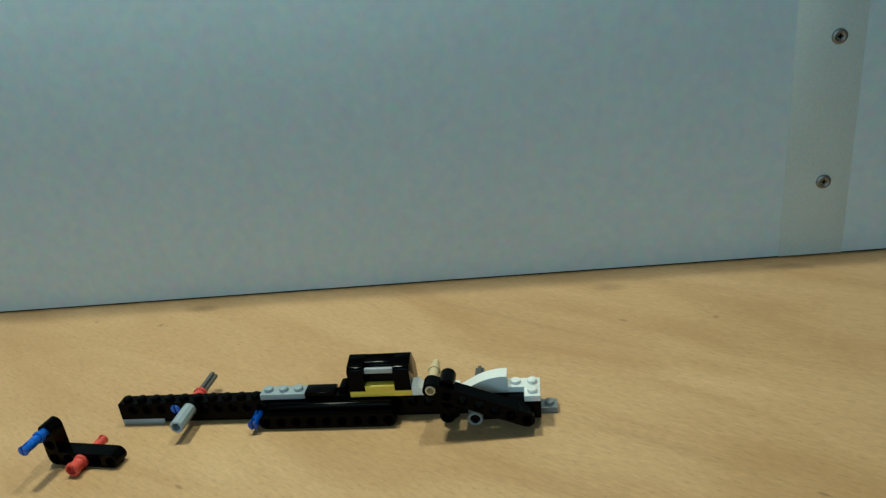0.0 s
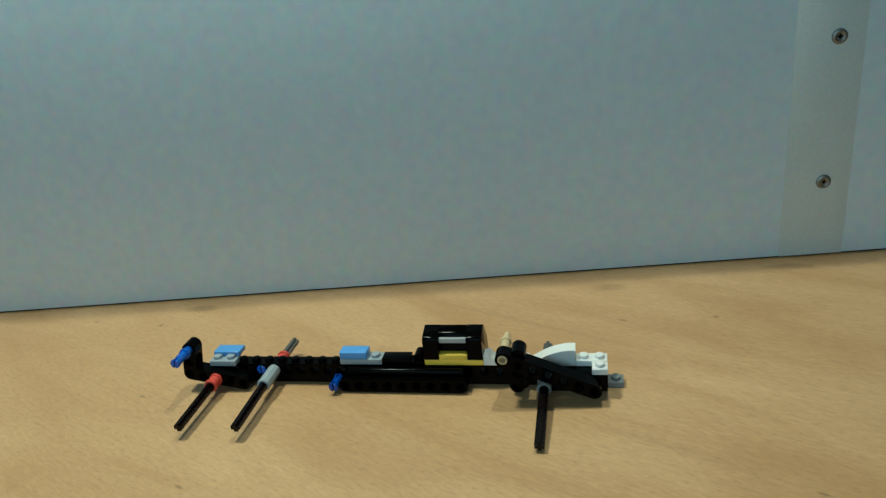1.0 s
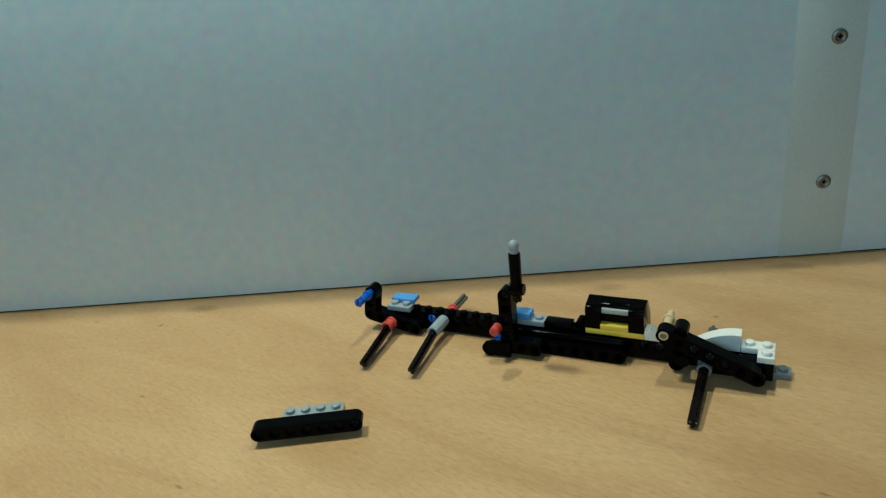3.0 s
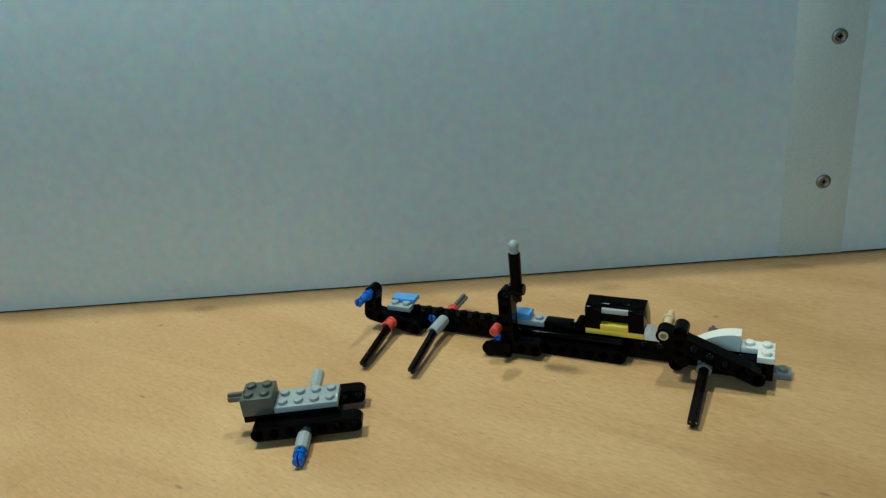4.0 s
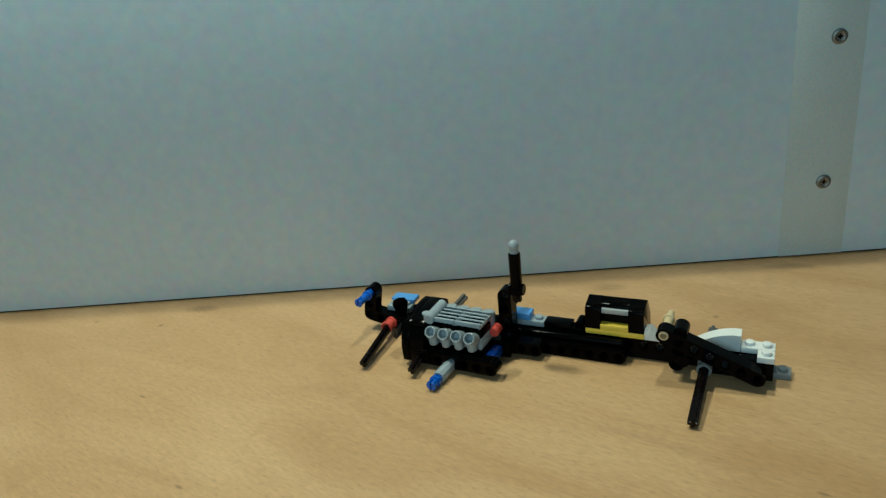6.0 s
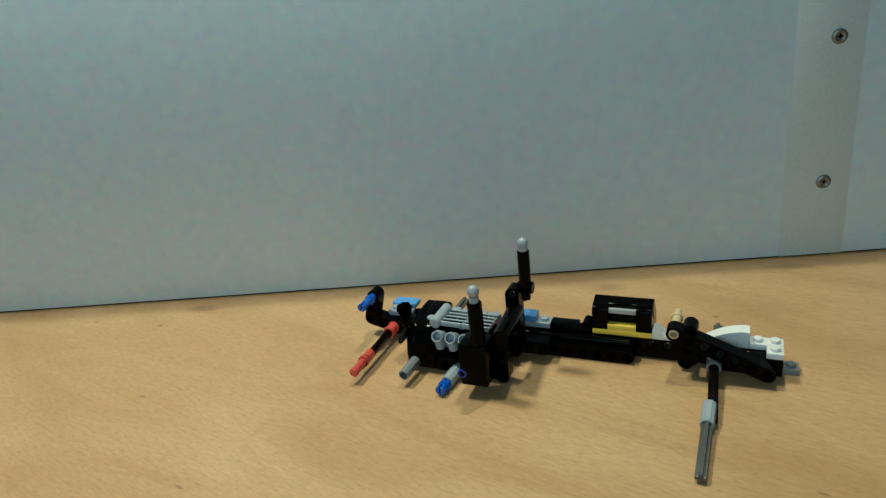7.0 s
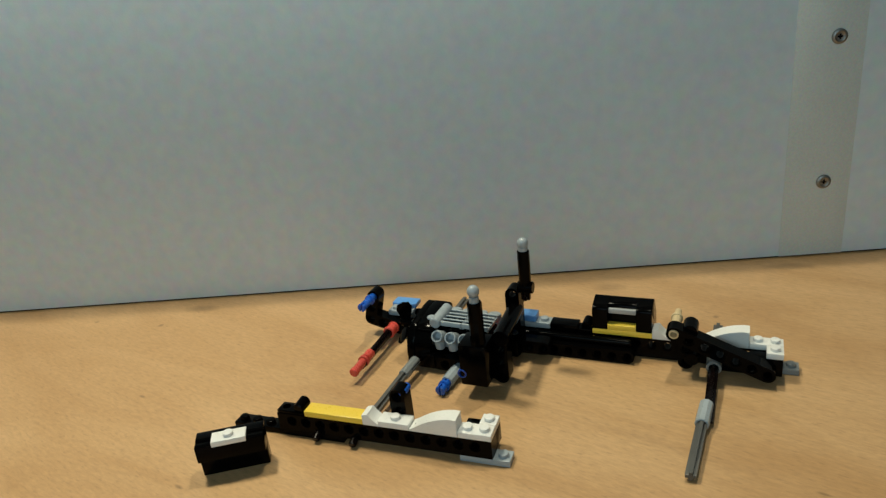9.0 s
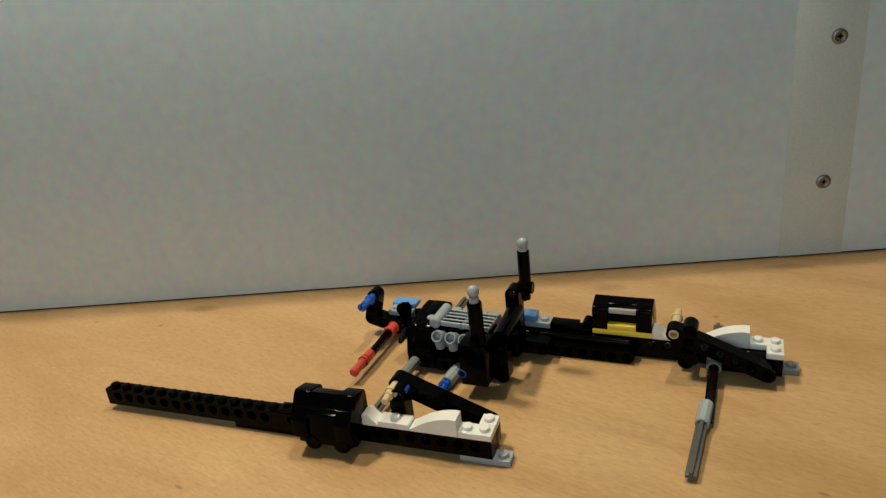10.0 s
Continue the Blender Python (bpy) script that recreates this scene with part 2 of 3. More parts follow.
def arm(cells, y0, y1, radius=3.9):
    """A rounded liftarm through cell centres (x, z), 8 apart, from depth y0 to y1, with counterbored holes."""
    bm = fresh()
    have = {(round(cx, 2), round(cz, 2)) for cx, cz in cells}
    ring = [math.radians(22.5 * k) for k in range(16)]
    for cx, cz in cells:
        nb = {d: (round(cx + d[0] * 8, 2), round(cz + d[1] * 8, 2)) in have for d in ((1, 0), (-1, 0), (0, 1), (0, -1))}
        outer, edge = [], []
        for a in ring:
            c, s = math.cos(a), math.sin(a)
            sx, sz = (1 if c > 1e-6 else -1 if c < -1e-6 else 0), (1 if s > 1e-6 else -1 if s < -1e-6 else 0)
            if (sx and nb[(sx, 0)]) or (sz and nb[(0, sz)]):
                m = max(abs(c), abs(s))
                px, pz = c / m, s / m
                px = px * (4 if nb.get((sx, 0)) else radius)
                pz = pz * (4 if nb.get((0, sz)) else radius)
            else:
                px, pz = c * radius, s * radius
            outer.append((cx + px, cz + pz))
            edge.append((abs(px - 4) < 1e-6 and nb[(1, 0)], abs(px + 4) < 1e-6 and nb[(-1, 0)], abs(pz - 4) < 1e-6 and nb[(0, 1)], abs(pz + 4) < 1e-6 and nb[(0, -1)]))
        o1, r1 = hole_face(bm, cx, cz, outer, y0, 1, ring)
        o2, r2 = hole_face(bm, cx, cz, outer, y1, -1, ring)
        for i in range(16):
            j = (i + 1) % 16
            bm.faces.new((r1[i], r1[j], r2[j], r2[i]))
            if not any(p and q for p, q in zip(edge[i], edge[j])):
                bm.faces.new((o1[i], o1[j], o2[j], o2[i]))
    bmesh.ops.remove_doubles(bm, verts=bm.verts[:], dist=0.01)
    bmesh.ops.recalc_face_normals(bm, faces=bm.faces[:])
    return bm


def axle(p0, p1, bm=None):
    """A cross-shaped axle."""
    bm = bm or fresh()
    p0, p1, d, e, f = basis(p0, p1)
    w, r = 0.9, 2.4
    shape = [(r, -w), (r, w), (w, w), (w, r), (-w, r), (-w, w), (-r, w), (-r, -w), (-w, -w), (-w, -r), (w, -r), (w, -w)]
    n = (p1 - p0).length
    loops = []
    for s, k in ((0, 0.86), (0.5, 1), (n - 0.5, 1), (n, 0.86)):
        loops.append([bm.verts.new(p0 + d * s + e * (a * k) + f * (b * k)) for a, b in shape])
    for a, b in zip(loops, loops[1:]):
        for k in range(12):
            bm.faces.new((a[k], a[(k + 1) % 12], b[(k + 1) % 12], b[k]))
    for lp in (loops[0], loops[-1]):
        c = bm.verts.new(sum((v.co for v in lp), Vector()) / 12)
        for k in range(12):
            bm.faces.new((c, lp[k], lp[(k + 1) % 12]))
    return bm


def pin(p0, p1, bm=None, r=2.4, collar=True):
    """A friction pin: a shaft with a collar in the middle and a split, lipped tip at each end."""
    bm = bm or fresh()
    n = (Vector(p1) - Vector(p0)).length
    tip = 3.6
    rings = [(tip, r - 0.1), (tip + 0.1, r)]
    if collar:
        rings += [(n / 2 - 0.9, r), (n / 2 - 0.8, r + 0.7), (n / 2 + 0.8, r + 0.7), (n / 2 + 0.9, r)]
    rings += [(n - tip - 0.1, r), (n - tip, r - 0.1)]
    lathe(bm, p0, p1, rings, 18)
    q0, q1, d, e, f = basis(p0, p1)
    for end, way in ((q0, d), (q1, -d)):
        for side in (-1, 1):
            loops = []
            for s, rr in ((tip + 0.2, r), (1.3, r), (1.0, r + 0.3), (0.4, r + 0.3), (0.0, r - 0.3)):
                c = end + way * s
                loop = [c + e * (side * 0.42) - f * (rr * 0.95), c + e * (side * 0.42) + f * (rr * 0.95)]
                for k in range(1, 8):
                    a = math.pi / 2 - math.pi * k / 8
                    loop.append(c + e * (side * max(0.7, rr * math.cos(a))) + f * (rr * math.sin(a)))
                loops.append([bm.verts.new(v) for v in loop])
            m = len(loops[0])
            for a, b in zip(loops, loops[1:]):
                for k in range(m):
                    bm.faces.new((a[k], a[(k + 1) % m], b[(k + 1) % m], b[k]))
            bm.faces.new(loops[-1])
    return bm


def connector(p0, p1, bm=None, r=3.6):
    """An axle joiner: an eight-sided sleeve with a bore at each end."""
    bm = bm or fresh()
    return tube(bm, p0, p1, r, 2.3, 5.0, 10)


def bush(p0, p1, bm=None):
    bm = bm or fresh()
    n = (Vector(p1) - Vector(p0)).length
    return lathe(bm, p0, p1, [(2, 2.3), (0, 2.5), (0, 3.4), (0.4, 3.7), (1.8, 3.7), (2.0, 3.1), (n - 2.0, 3.1), (n - 1.8, 3.7), (n - 0.4, 3.7), (n, 3.4), (n, 2.5), (n - 2, 2.3)], 20)


def ball(bm, c, r):
    lat = [(-r * math.cos(math.pi * k / 8), r * math.sin(math.pi * k / 8)) for k in range(9)]
    c = Vector(c)
    return lathe(bm, c - Vector((0, 0, 0)), c + Vector((1, 0, 0)), [(s, max(q, 0.05)) for s, q in lat], 16)


def part(name, bm, material, parent, label=""):
    """One mesh object under a thing; bm is in the thing's millimetres."""
    bmesh.ops.recalc_face_normals(bm, faces=bm.faces[:])
    bmesh.ops.scale(bm, vec=(S, S, S), verts=bm.verts[:])
    mesh = bpy.data.meshes.new(name)
    for f in bm.faces:
        f.smooth = True
    bm.to_mesh(mesh)
    bm.free()
    mesh.set_sharp_from_angle(angle=radians(32))
    mesh.materials.append(material)
    ob = new(name, mesh)
    ob.parent = parent
    if label:
        tagged(ob, label=label)
    return ob


def thing(name, label, category, m, group=""):
    ob = new(name)
    ob.empty_display_size = 0.01
    ob.matrix_basis = m
    return tagged(ob, label=label, category=category, group=group)


def structure(name, bm, material, label, m=Matrix()):
    ob = part(name, bm, material, None)
    ob.matrix_basis = m
    return tagged(ob, label=label, category=name.split("_")[0], kind="structure")

# ---------------------------------------------------------------- the room
BOARD_AT = at(0, 458.3, 0, 0, 0, -6.0)

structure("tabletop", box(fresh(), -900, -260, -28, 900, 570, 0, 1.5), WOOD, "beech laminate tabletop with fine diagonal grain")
structure("floor", box(fresh(), -2000, -2000, -790, 2000, 2000, -740, 0), CARPET, "grey carpet floor")
structure("ceiling", box(fresh(), -2000, -2000, 1700, 2000, 2000, 1740, 0), CEILPAINT, "white painted ceiling")
structure("wall_north", box(fresh(), -2000, 2000, -740, 2000, 2060, 1700, 0), WALLPAINT, "plain light grey painted wall")
structure("wall_east", box(fresh(), 2000, -2060, -740, 2060, 2060, 1700, 0), WALLPAINT, "plain light grey painted wall")
structure("wall_west", box(fresh(), -2060, -2060, -740, -2000, 2060, 1700, 0), WALLPAINT, "plain light grey painted wall")
wall = fresh()
for x0, z0, x1, z1 in ((-2000, -740, -1400, 1700), (400, -740, 2000, 1700), (-1400, -740, 400, 400), (-1400, 1600, 400, 1700)):
    box(wall, x0, -2060, z0, x1, -2000, z1, 0)
structure("wall_south", wall, WALLPAINT, "light grey wall with one window opening")
legs = thing("table_legs", "grey steel table leg under the desk top", "table leg", Matrix())
for sx in (-840, 800):
    for sy in (-220, 440):
        part("leg", box(fresh(), sx, sy, -740, sx + 40, sy + 40, -28.2, 1), DGREY, legs)

board = thing("partition_board", "pale grey laminated partition board standing on the tabletop", "partition", BOARD_AT)
part("panel", box(fresh(), -700, 0, 0.9, 700, 18, 238, 0.8), BOARD, board)
part("strip", box(fresh(), 227.8, -0.5, 1.1, 268.6, -0.02, 237, 0.1), STRIP, board, "cream batten strip with two screws")
# added black strip: the gap under the panel gets its shade as colour
part("seal", box(fresh(), -700, 1.2, 0, 700, 17, 0.9, 0), BLACK, board, "black strip painting the shaded gap under the board")
for sx, sz in ((253.0, 144.1), (252.2, 52.6)):
    sc = fresh()
    lathe(sc, (sx, -1.0, sz), (sx, -3.0, sz), [(-0.5, 4.6), (0, 4.6), (0.5, 4.5), (0.9, 3.9), (1.1, 3.2), (0.6, 2.6), (0.5, 1.9)], 24)
    head = part("screw", sc, STEEL, board, "countersunk steel screw with a cup washer")
    cr = fresh()
    box(cr, sx - 1.5, -1.75, sz - 0.45, sx + 1.5, -1.45, sz + 0.45, 0)
    box(cr, sx - 0.45, -1.78, sz - 1.5, sx + 0.45, -1.45, sz + 1.5, 0)
    part("recess", cr, BLACK, head, "dark cross recess")

for lx, ly in ((-300, 500), (160, 498)):
    lamp = thing("pendant_lamp", "small pendant lamp hanging from the ceiling, lit warm", "lamp", at(lx, ly, 1700), "pendant lamps")
    part("cord", rod(fresh(), (0, 0, -660), (0, 0, -0.2), 3, 10), DGREY, lamp)
    part("shade", lathe(fresh(), (0, 0, -742), (0, 0, -650), [(0, 58), (0.5, 59), (60, 34), (90, 12), (92, 4), (88, 9), (58, 31), (0, 57)], 28, False), WHITE, lamp, "white cone shade")
    part("bulb", rod(fresh(), (0, 0, -735), (0, 0, -690), 20, 18, 6), LAMPGLOW, lamp, "glowing bulb")

# ---------------------------------------------------------------- toy pieces shared by both side beams


def corner_plate(x, y, z, side):
    """A two-by-two corner plate; side is the row (0 or 1) that has only its right cell."""
    bm = plate(2, 1, x, y, z)
    other = plate(1, 1, x + 8, y + (8 if side else -8), z)
    return join(bm, other)


def curved_slope(x, y, z):
    """A slope that rises in an arc over three studs."""
    pts = [(x + 0.1, z), (x + 23.9, z), (x + 23.9, z + 9.3)]
    for k in range(1, 9):
        a = k / 8
        pts.append((x + 23.9 - 21.8 * a, z + 9.4 - 7.6 * a ** 2.1))
    pts += [(x + 0.1, z + 1.2)]
    return prism(fresh(), pts, y + 0.1, y + 7.9, "y", 0.2)


def ramp(x, y, z):
    """A small wedge that is high at its left end, with a hollow face."""
    pts = [(x + 0.1, z), (x + 9.6, z), (x + 9.6, z + 0.8), (x + 7.2, z + 1.6), (x + 4.6, z + 3.8), (x + 3.2, z + 6.2), (x + 0.1, z + 5.4)]
    return prism(fresh(), pts, y + 0.1, y + 7.9, "y", 0.2)


def cover_parts(parent, dx=0.0):
    """The black engine cover, seen from its inner side (towards -y); it spans x 0..32 and y 0..20."""
    made = {"end_cap": []}
    top = [(0.0, 27.4), (0.12, 28.1), (0.45, 28.75), (1.0, 29.2), (1.7, 29.5), (9.6, 31.6), (10.6, 31.7), (11.4, 31.3), (12.0, 30.6)]
    outer = [(16.6, 23.6), (19.4, 20.0), (20.0, 11.4), (18.6, 9.8)]
    cap = [(0.0, 16.2)] + top + outer + [(8.4, 9.8), (8.4, 16.2)]
    for x0, x1 in ((0.1, 8.4), (23.6, 31.9)):
        made["end_cap"].append(part("end_cap", prism(fresh(), cap, dx + x0, dx + x1, "x", 0.25), BLACK, parent))
    low = [(3.8, 19.4), (3.8, 28.6), (4.1, 29.3), (4.7, 29.9), (5.6, 30.3), (9.6, 31.3), (10.6, 31.6), (11.4, 31.2), (12.0, 30.5), (15.2, 24.4), (16.8, 24.0), (17.25, 23.75), (17.5, 23.2), (18.0, 19.6), (18.8, 13.0), (18.2, 12.6), (13.0, 12.6), (13.0, 19.4)]
    made["middle"] = part("shell_middle", prism(fresh(), low, dx + 8.45, dx + 23.55, "x", 0.1), BLACK, parent)
    skirt = box(fresh(), dx + 0.3, 4.2, 16.4, dx + 31.7, 12.0, 25.2, 0.5)
    box(skirt, dx + 0.35, 8.3, 6.0, dx + 31.65, 15.4, 26.0, 0.6)
    lower = box(fresh(), dx + 1.6, 13.6, 6.6, dx + 30.4, 17.8, 12.4, 0.8)
    for cx in (7.5, 23.0):
        rod(lower, (dx + cx, 9.0, 7.4), (dx + cx, 18.4, 7.4), 4.3, 18, 0.8)
    made["skirt"] = part("outer_skirt", lower, BLACK, parent)
    made["base"] = part("base_panel", skirt, BLACK, parent)
    made["flat"] = part("base_tile", box(fresh(), dx + 6.0, 7.5, 16.5, dx + 26.0, 12.0, 25.6, 0.3), BLACK, parent)
    lid = plate(2, 1, dx + 8, 3.95, 23.9, 2.8, ())
    stud(lid, dx + 16, 7.9, 26.7)
    made["white"] = part("inner_plate", lid, WHITE, parent, "white plate inside the cover")
    made["tile"] = part("grey_tile", box(fresh(), dx + 8.7, 1.9, 25.2, dx + 23.3, 3.75, 28.0, 0.3), METALGREY, parent, "satin grey tile")
    return made


def beam_parts(parent, inner, with_barrel=True):
    """Bricks and plates of one side beam. inner: +1 where the inner side lies towards +y, else -1."""
    p = {}
    far = 8 if inner > 0 else -8
    p["rear"] = part("rear_brick", beam_brick(14, 112, 0, 3.2), BLACK, parent)
    if with_barrel:
        p["front"] = part("front_brick", beam_brick(14, 0, 0, 3.2), BLACK, parent)
    p["tail"] = part("tail_plate", plate(3, 1, 208, 0, 0), LGREY, parent, "light grey tail plate")
    p["side"] = part("side_brick", box(fresh(), 208.2, far, 3.2, 223.8, far + 7.9, 12.6, 0.3), BLACK, parent)
    p["corner"] = part("corner_plate", corner_plate(208, 0, 12.8, inner > 0), WHITE, parent, "white corner plate with three studs")
    p["curve"] = part("curved_slope", curved_slope(184, 0, 12.8), WHITE, parent, "white curved slope")
    j = box(fresh(), 168.1, 0.1, 12.8, 183.9, 7.9, 16, 0.25)
    stud(j, 176, 4, 16)
    p["jumper"] = part("jumper_plate", j, WHITE, parent, "white plate with one middle stud")
    p["ramp"] = part("wedge", ramp(160, 0, 12.8), WHITE, parent, "white wedge")
    p["tile"] = part("yellow_tile", box(fresh(), 128.1, 0.1, 12.8, 159.9, 7.9, 16, 0.3), YELLOW, parent, "flat yellow tile")
    k = box(fresh(), 112.2, 0.4, 12.8, 127.8, 7.6, 14.6, 0.4)
    rod(k, (124.6, 0.8, 16.0), (125.0, 8.2, 17.0), 2.9, 18, 0.5)
    p["bump"] = part("nose_block", k, BLACK, parent)
    return p


def mast_parts(parent):
    """An angle arm with a ball-tipped mast."""
    p = {}
    p["arm"] = part("angle_arm", arm([(4, 4), (4, 12), (4, 20), (12, 4), (20, 4), (28, 4), (36, 4)], 0.1, 7.9), BLACK, parent)
    h = rod(fresh(), (43.8, 12.4, 9.5), (43.8, 12.4, 17.8), 3.2, 18)
    rod(h, (40.6, 12.4, 13.2), (49.0, 12.4, 13.2), 2.9, 14)
    p["hub"] = part("angle_hub", h, BLACK, parent)
    p["axle"] = part("mast_axle", axle((36.5, 12.4, 13.6), (60, 12.4, 13.6)), BLACKAXLE, parent)
    p["sleeve"] = part("sleeve", connector((47, 12.4, 13.6), (65, 12.4, 13.6), None, 3.2), BLACK, parent)
    b = rod(fresh(), (64.8, 12.4, 13.6), (67.2, 12.4, 13.6), 2.5, 16)
    ball(b, (69.0, 12.4, 13.6), 3.0)
    p["ball"] = part("ball_tip", b, LGREY, parent, "light grey ball tip")
    p["pin"] = part("red_pin", pin((28, -19, 4), (28, -3, 4)), RED, parent, "red pin through the arm")
    p["sock"] = part("pin_sleeve", connector((28, -13.5, 4), (28, 0, 4)), BLACK, parent)
    return p


# ---------------------------------------------------------------- the main toy frame
def step(rows):
    """Rows that hold each pose until the next one, then jump within one frame."""
    out = []
    for (t, m), (t2, _) in zip(rows, rows[1:] + [(10.0 + 1 / FPS, None)]):
        out.append((t, m))
        if t2 - 1 / FPS > t + 0.01:
            out.append((t2 - 1 / FPS, m))
    return out


def turn_mid(a, b, s):
    return Matrix.LocRotScale(a.translation.lerp(b.translation, s), a.to_quaternion().slerp(b.to_quaternion(), s), None)


M_0 = at(-182.1, 325.0, 0, 0, 0, -8.42)
M_03 = at(-182.4, 323.8, 0, 0, 0, -7.8)
M_09 = at(-164.3, 325.2, 0, 0, 0, -3.39)
M_1 = at(-141.6, 357.9, 0, 0, 0, -13.08)
M_22 = at(-142.2, 358.9, 0, 0, 0, -12.83)
M_23 = at(-113.4, 366.0, 0, 0, 0, -16.78)
M_24 = at(-82.2, 374.2, 0, 0, 0, -16.11)
M_25 = at(-53.5, 391.1, 0, 0, 0, -21.19)
M_4 = at(-39.9, 402.9, 0, 0, 0, -27.75)
M_68 = at(-40.6, 398.5, 0, 0, 0, -26.56)
M_7 = at(-39.1, 395.9, 0, 0, 0, -24.93)
MAIN = [(0, M_0), (0.4, M_03), (0.9, M_09), (1.0, M_1), (2.2, M_22), (2.3, M_23), (2.4, M_24), (2.5, M_25), (2.6, M_4), (6.2, M_68), (7.0, M_7)]


POPS = []   # (part, rows of its thing, time at which it is put on)


def pops(rows, *pairs):
    for ob, t in pairs:
        POPS.append((ob, rows, t))


vehicle = thing("toy_vehicle", "half-built black toy vehicle of studded bricks with white tail", "toy", M_0)
fp = beam_parts(vehicle, -1)
part("nose_plate", plate(3, 1, 0, 0, 0), LGREY, vehicle, "light grey nose plate")
part("under_plate", box(fresh(), 24.2, 0.2, 1.0, 207.6, 7.8, 3.1, 0.2), BLACK, vehicle)
part("sleeve", connector((40, 0.2, 9), (40, -16, 9)), LGREY, vehicle, "light grey axle sleeve")
part("bush", bush((40, 8, 9), (40, 15, 9)), RED, vehicle, "red bush")
part("cross_axle", axle((40, 2, 9), (40, 32, 9)), AXLEGREY, vehicle, "grey cross axle")
part("side_pin", pin((32, -0.6, 9), (32, 8, 9), collar=False), BLUE, vehicle, "blue pin")
part("grey_plate", plate(3, 1, 80, 0, 12.8), LGREY, vehicle, "light grey three-stud plate")
part("black_tile", box(fresh(), 104.1, 0.1, 12.8, 119.9, 7.9, 16.4, 0.4), BLACK, vehicle)
part("side_arm", arm([(84 + 8 * k, 4.4) for k in range(9)], -8.0, -0.2), BLACK, vehicle)
part("top_rail", box(fresh(), 84, -4.4, 8.2, 150, -0.1, 12.2, 1.7, 5), BLACK, vehicle)
part("lower_pin", pin((78, -11.0, 4.8), (78, -0.2, 4.8), collar=False), SHADEBLUE, vehicle, "blue pin")
part("yellow_block", box(fresh(), 136.4, -0.3, 16.05, 151.6, 5.0, 19.3, 0.4), YELLOW, vehicle, "yellow block in the cover's notch")
cover_parts(vehicle, 128.0)


def rear_arm(parent, y0, y1, tan0, tan1):
    """The slanting rear arm with its tan pin and upright."""
    a = math.atan2(7.0 - 26.0, 219.0 - 172.5)
    bm = arm([(8 * k, 0) for k in range(7)], y0, y1)
    bmesh.ops.rotate(bm, cent=(0, 0, 0), matrix=Matrix.Rotation(-a, 3, "Y"), verts=bm.verts[:])
    bmesh.ops.translate(bm, vec=(172.5, 0, 26.0), verts=bm.verts[:])
    made = [part("rear_arm", bm, BLACK, parent)]
    n = abs(tan1 - tan0)
    t = lathe(fresh(), (172.5, tan0, 26.0), (172.5, tan1, 26.0), [(5, 1.7), (0.1, 1.7), (0, 2.0), (0.2, 2.45), (n - 9.2, 2.45), (n - 9.0, 3.1), (n - 7.6, 3.1), (n - 7.4, 2.3), (n - 4.6, 2.3), (n - 4.4, 1.75), (n - 0.3, 1.75), (n, 1.5)], 20)
    made.append(part("tan_pin", t, TAN, parent, "tan pin"))
    return made


rear_arm(vehicle, -15.9, -8.1, -16.1, 10)
up = arm([(178, 5.5), (178, 13.5), (178, 21.5)], -8.0, -0.2)
part("upright_arm", up, BLACK, vehicle)
part("black_pin", rod(fresh(), (180, -13.5, 26.5), (180, -3, 26.5), 3.9, 18), BLACK, vehicle)
part("black_pin", rod(fresh(), (181, -9.5, 8.5), (181, 0, 8.5), 3.6, 18), BLACK, vehicle)
g = fresh()
tube(g, (192, -12.4, 6.6), (192, -0.3, 6.6), 3.8, 2.5, 4.0)
holder = part("axle_holder", g, SGREY, vehicle, "light grey axle holder")
hole = box(fresh(), 189.6, -12.0, 5.6, 194.4, -11.0, 7.6, 0.0)
box(hole, 191.0, -12.01, 4.2, 193.0, -11.0, 9.0, 0.0)
part("axle_hole", hole, BLACK, holder, "dark cross-shaped hole")
part("tail_axle", axle((192, -6, 6.6), (192, 32, 6.6)), AXLEGREY, vehicle, "grey cross axle")
part("lower_block", box(fresh(), 194, -8.0, 2.8, 216, -0.3, 11.4, 0.6), BLACK, vehicle)

fp["tail"].data.materials.clear()
fp["tail"].data.materials.append(SGREY)
tagged(fp["tail"], label="mid grey tail plate")

# pieces that are put on one after the other
studs_plate = part("stud_plate", plate(2, 1, 2.4, -3, 12.9), LGREY, vehicle, "pale blue-grey stud plate")
blue_a = part("blue_tile", box(fresh(), 3.2, 2.4, 16.2, 19.0, 10.6, 19.0, 0.4), LBLUE, vehicle, "medium blue tile")
blue_b = part("blue_tile", box(fresh(), 80.2, 0.1, 16.1, 95.8, 7.9, 20.2, 0.5), LBLUE, vehicle, "medium blue tile")
axle_a = part("long_axle", axle((8, -7, 8.2), (8, -51.5, 6.8)), BLACKAXLE, vehicle, "black cross axle")
axle_b = part("long_axle", axle((40, -11, 9), (40, -51.5, 7.6)), BLACKAXLE, vehicle, "black cross axle")
axle_c = part("long_axle", axle((192, -12, 6.6), (191.8, -53, 3.0)), BLACKAXLE, vehicle, "black cross axle")
red_tip = part("red_tip", lathe(fresh(), (8, -39, 8.0), (8, -60.5, 7.4), [(0, 2.5), (0.3, 2.8), (6.5, 2.8), (6.7, 2.2), (7.6, 2.2), (7.8, 3.3), (9.4, 3.3), (9.6, 2.2), (10.6, 2.2), (10.8, 2.45), (18.6, 2.3), (19.0, 2.6), (21, 2.6), (21.5, 2.1)], 20), RED, vehicle, "translucent red pin tip")
sleeve_b = part("axle_sleeve", connector((37.6, -41, 8), (36.8, -56, 7.4), None, 3.0), SGREY, vehicle, "grey axle sleeve")
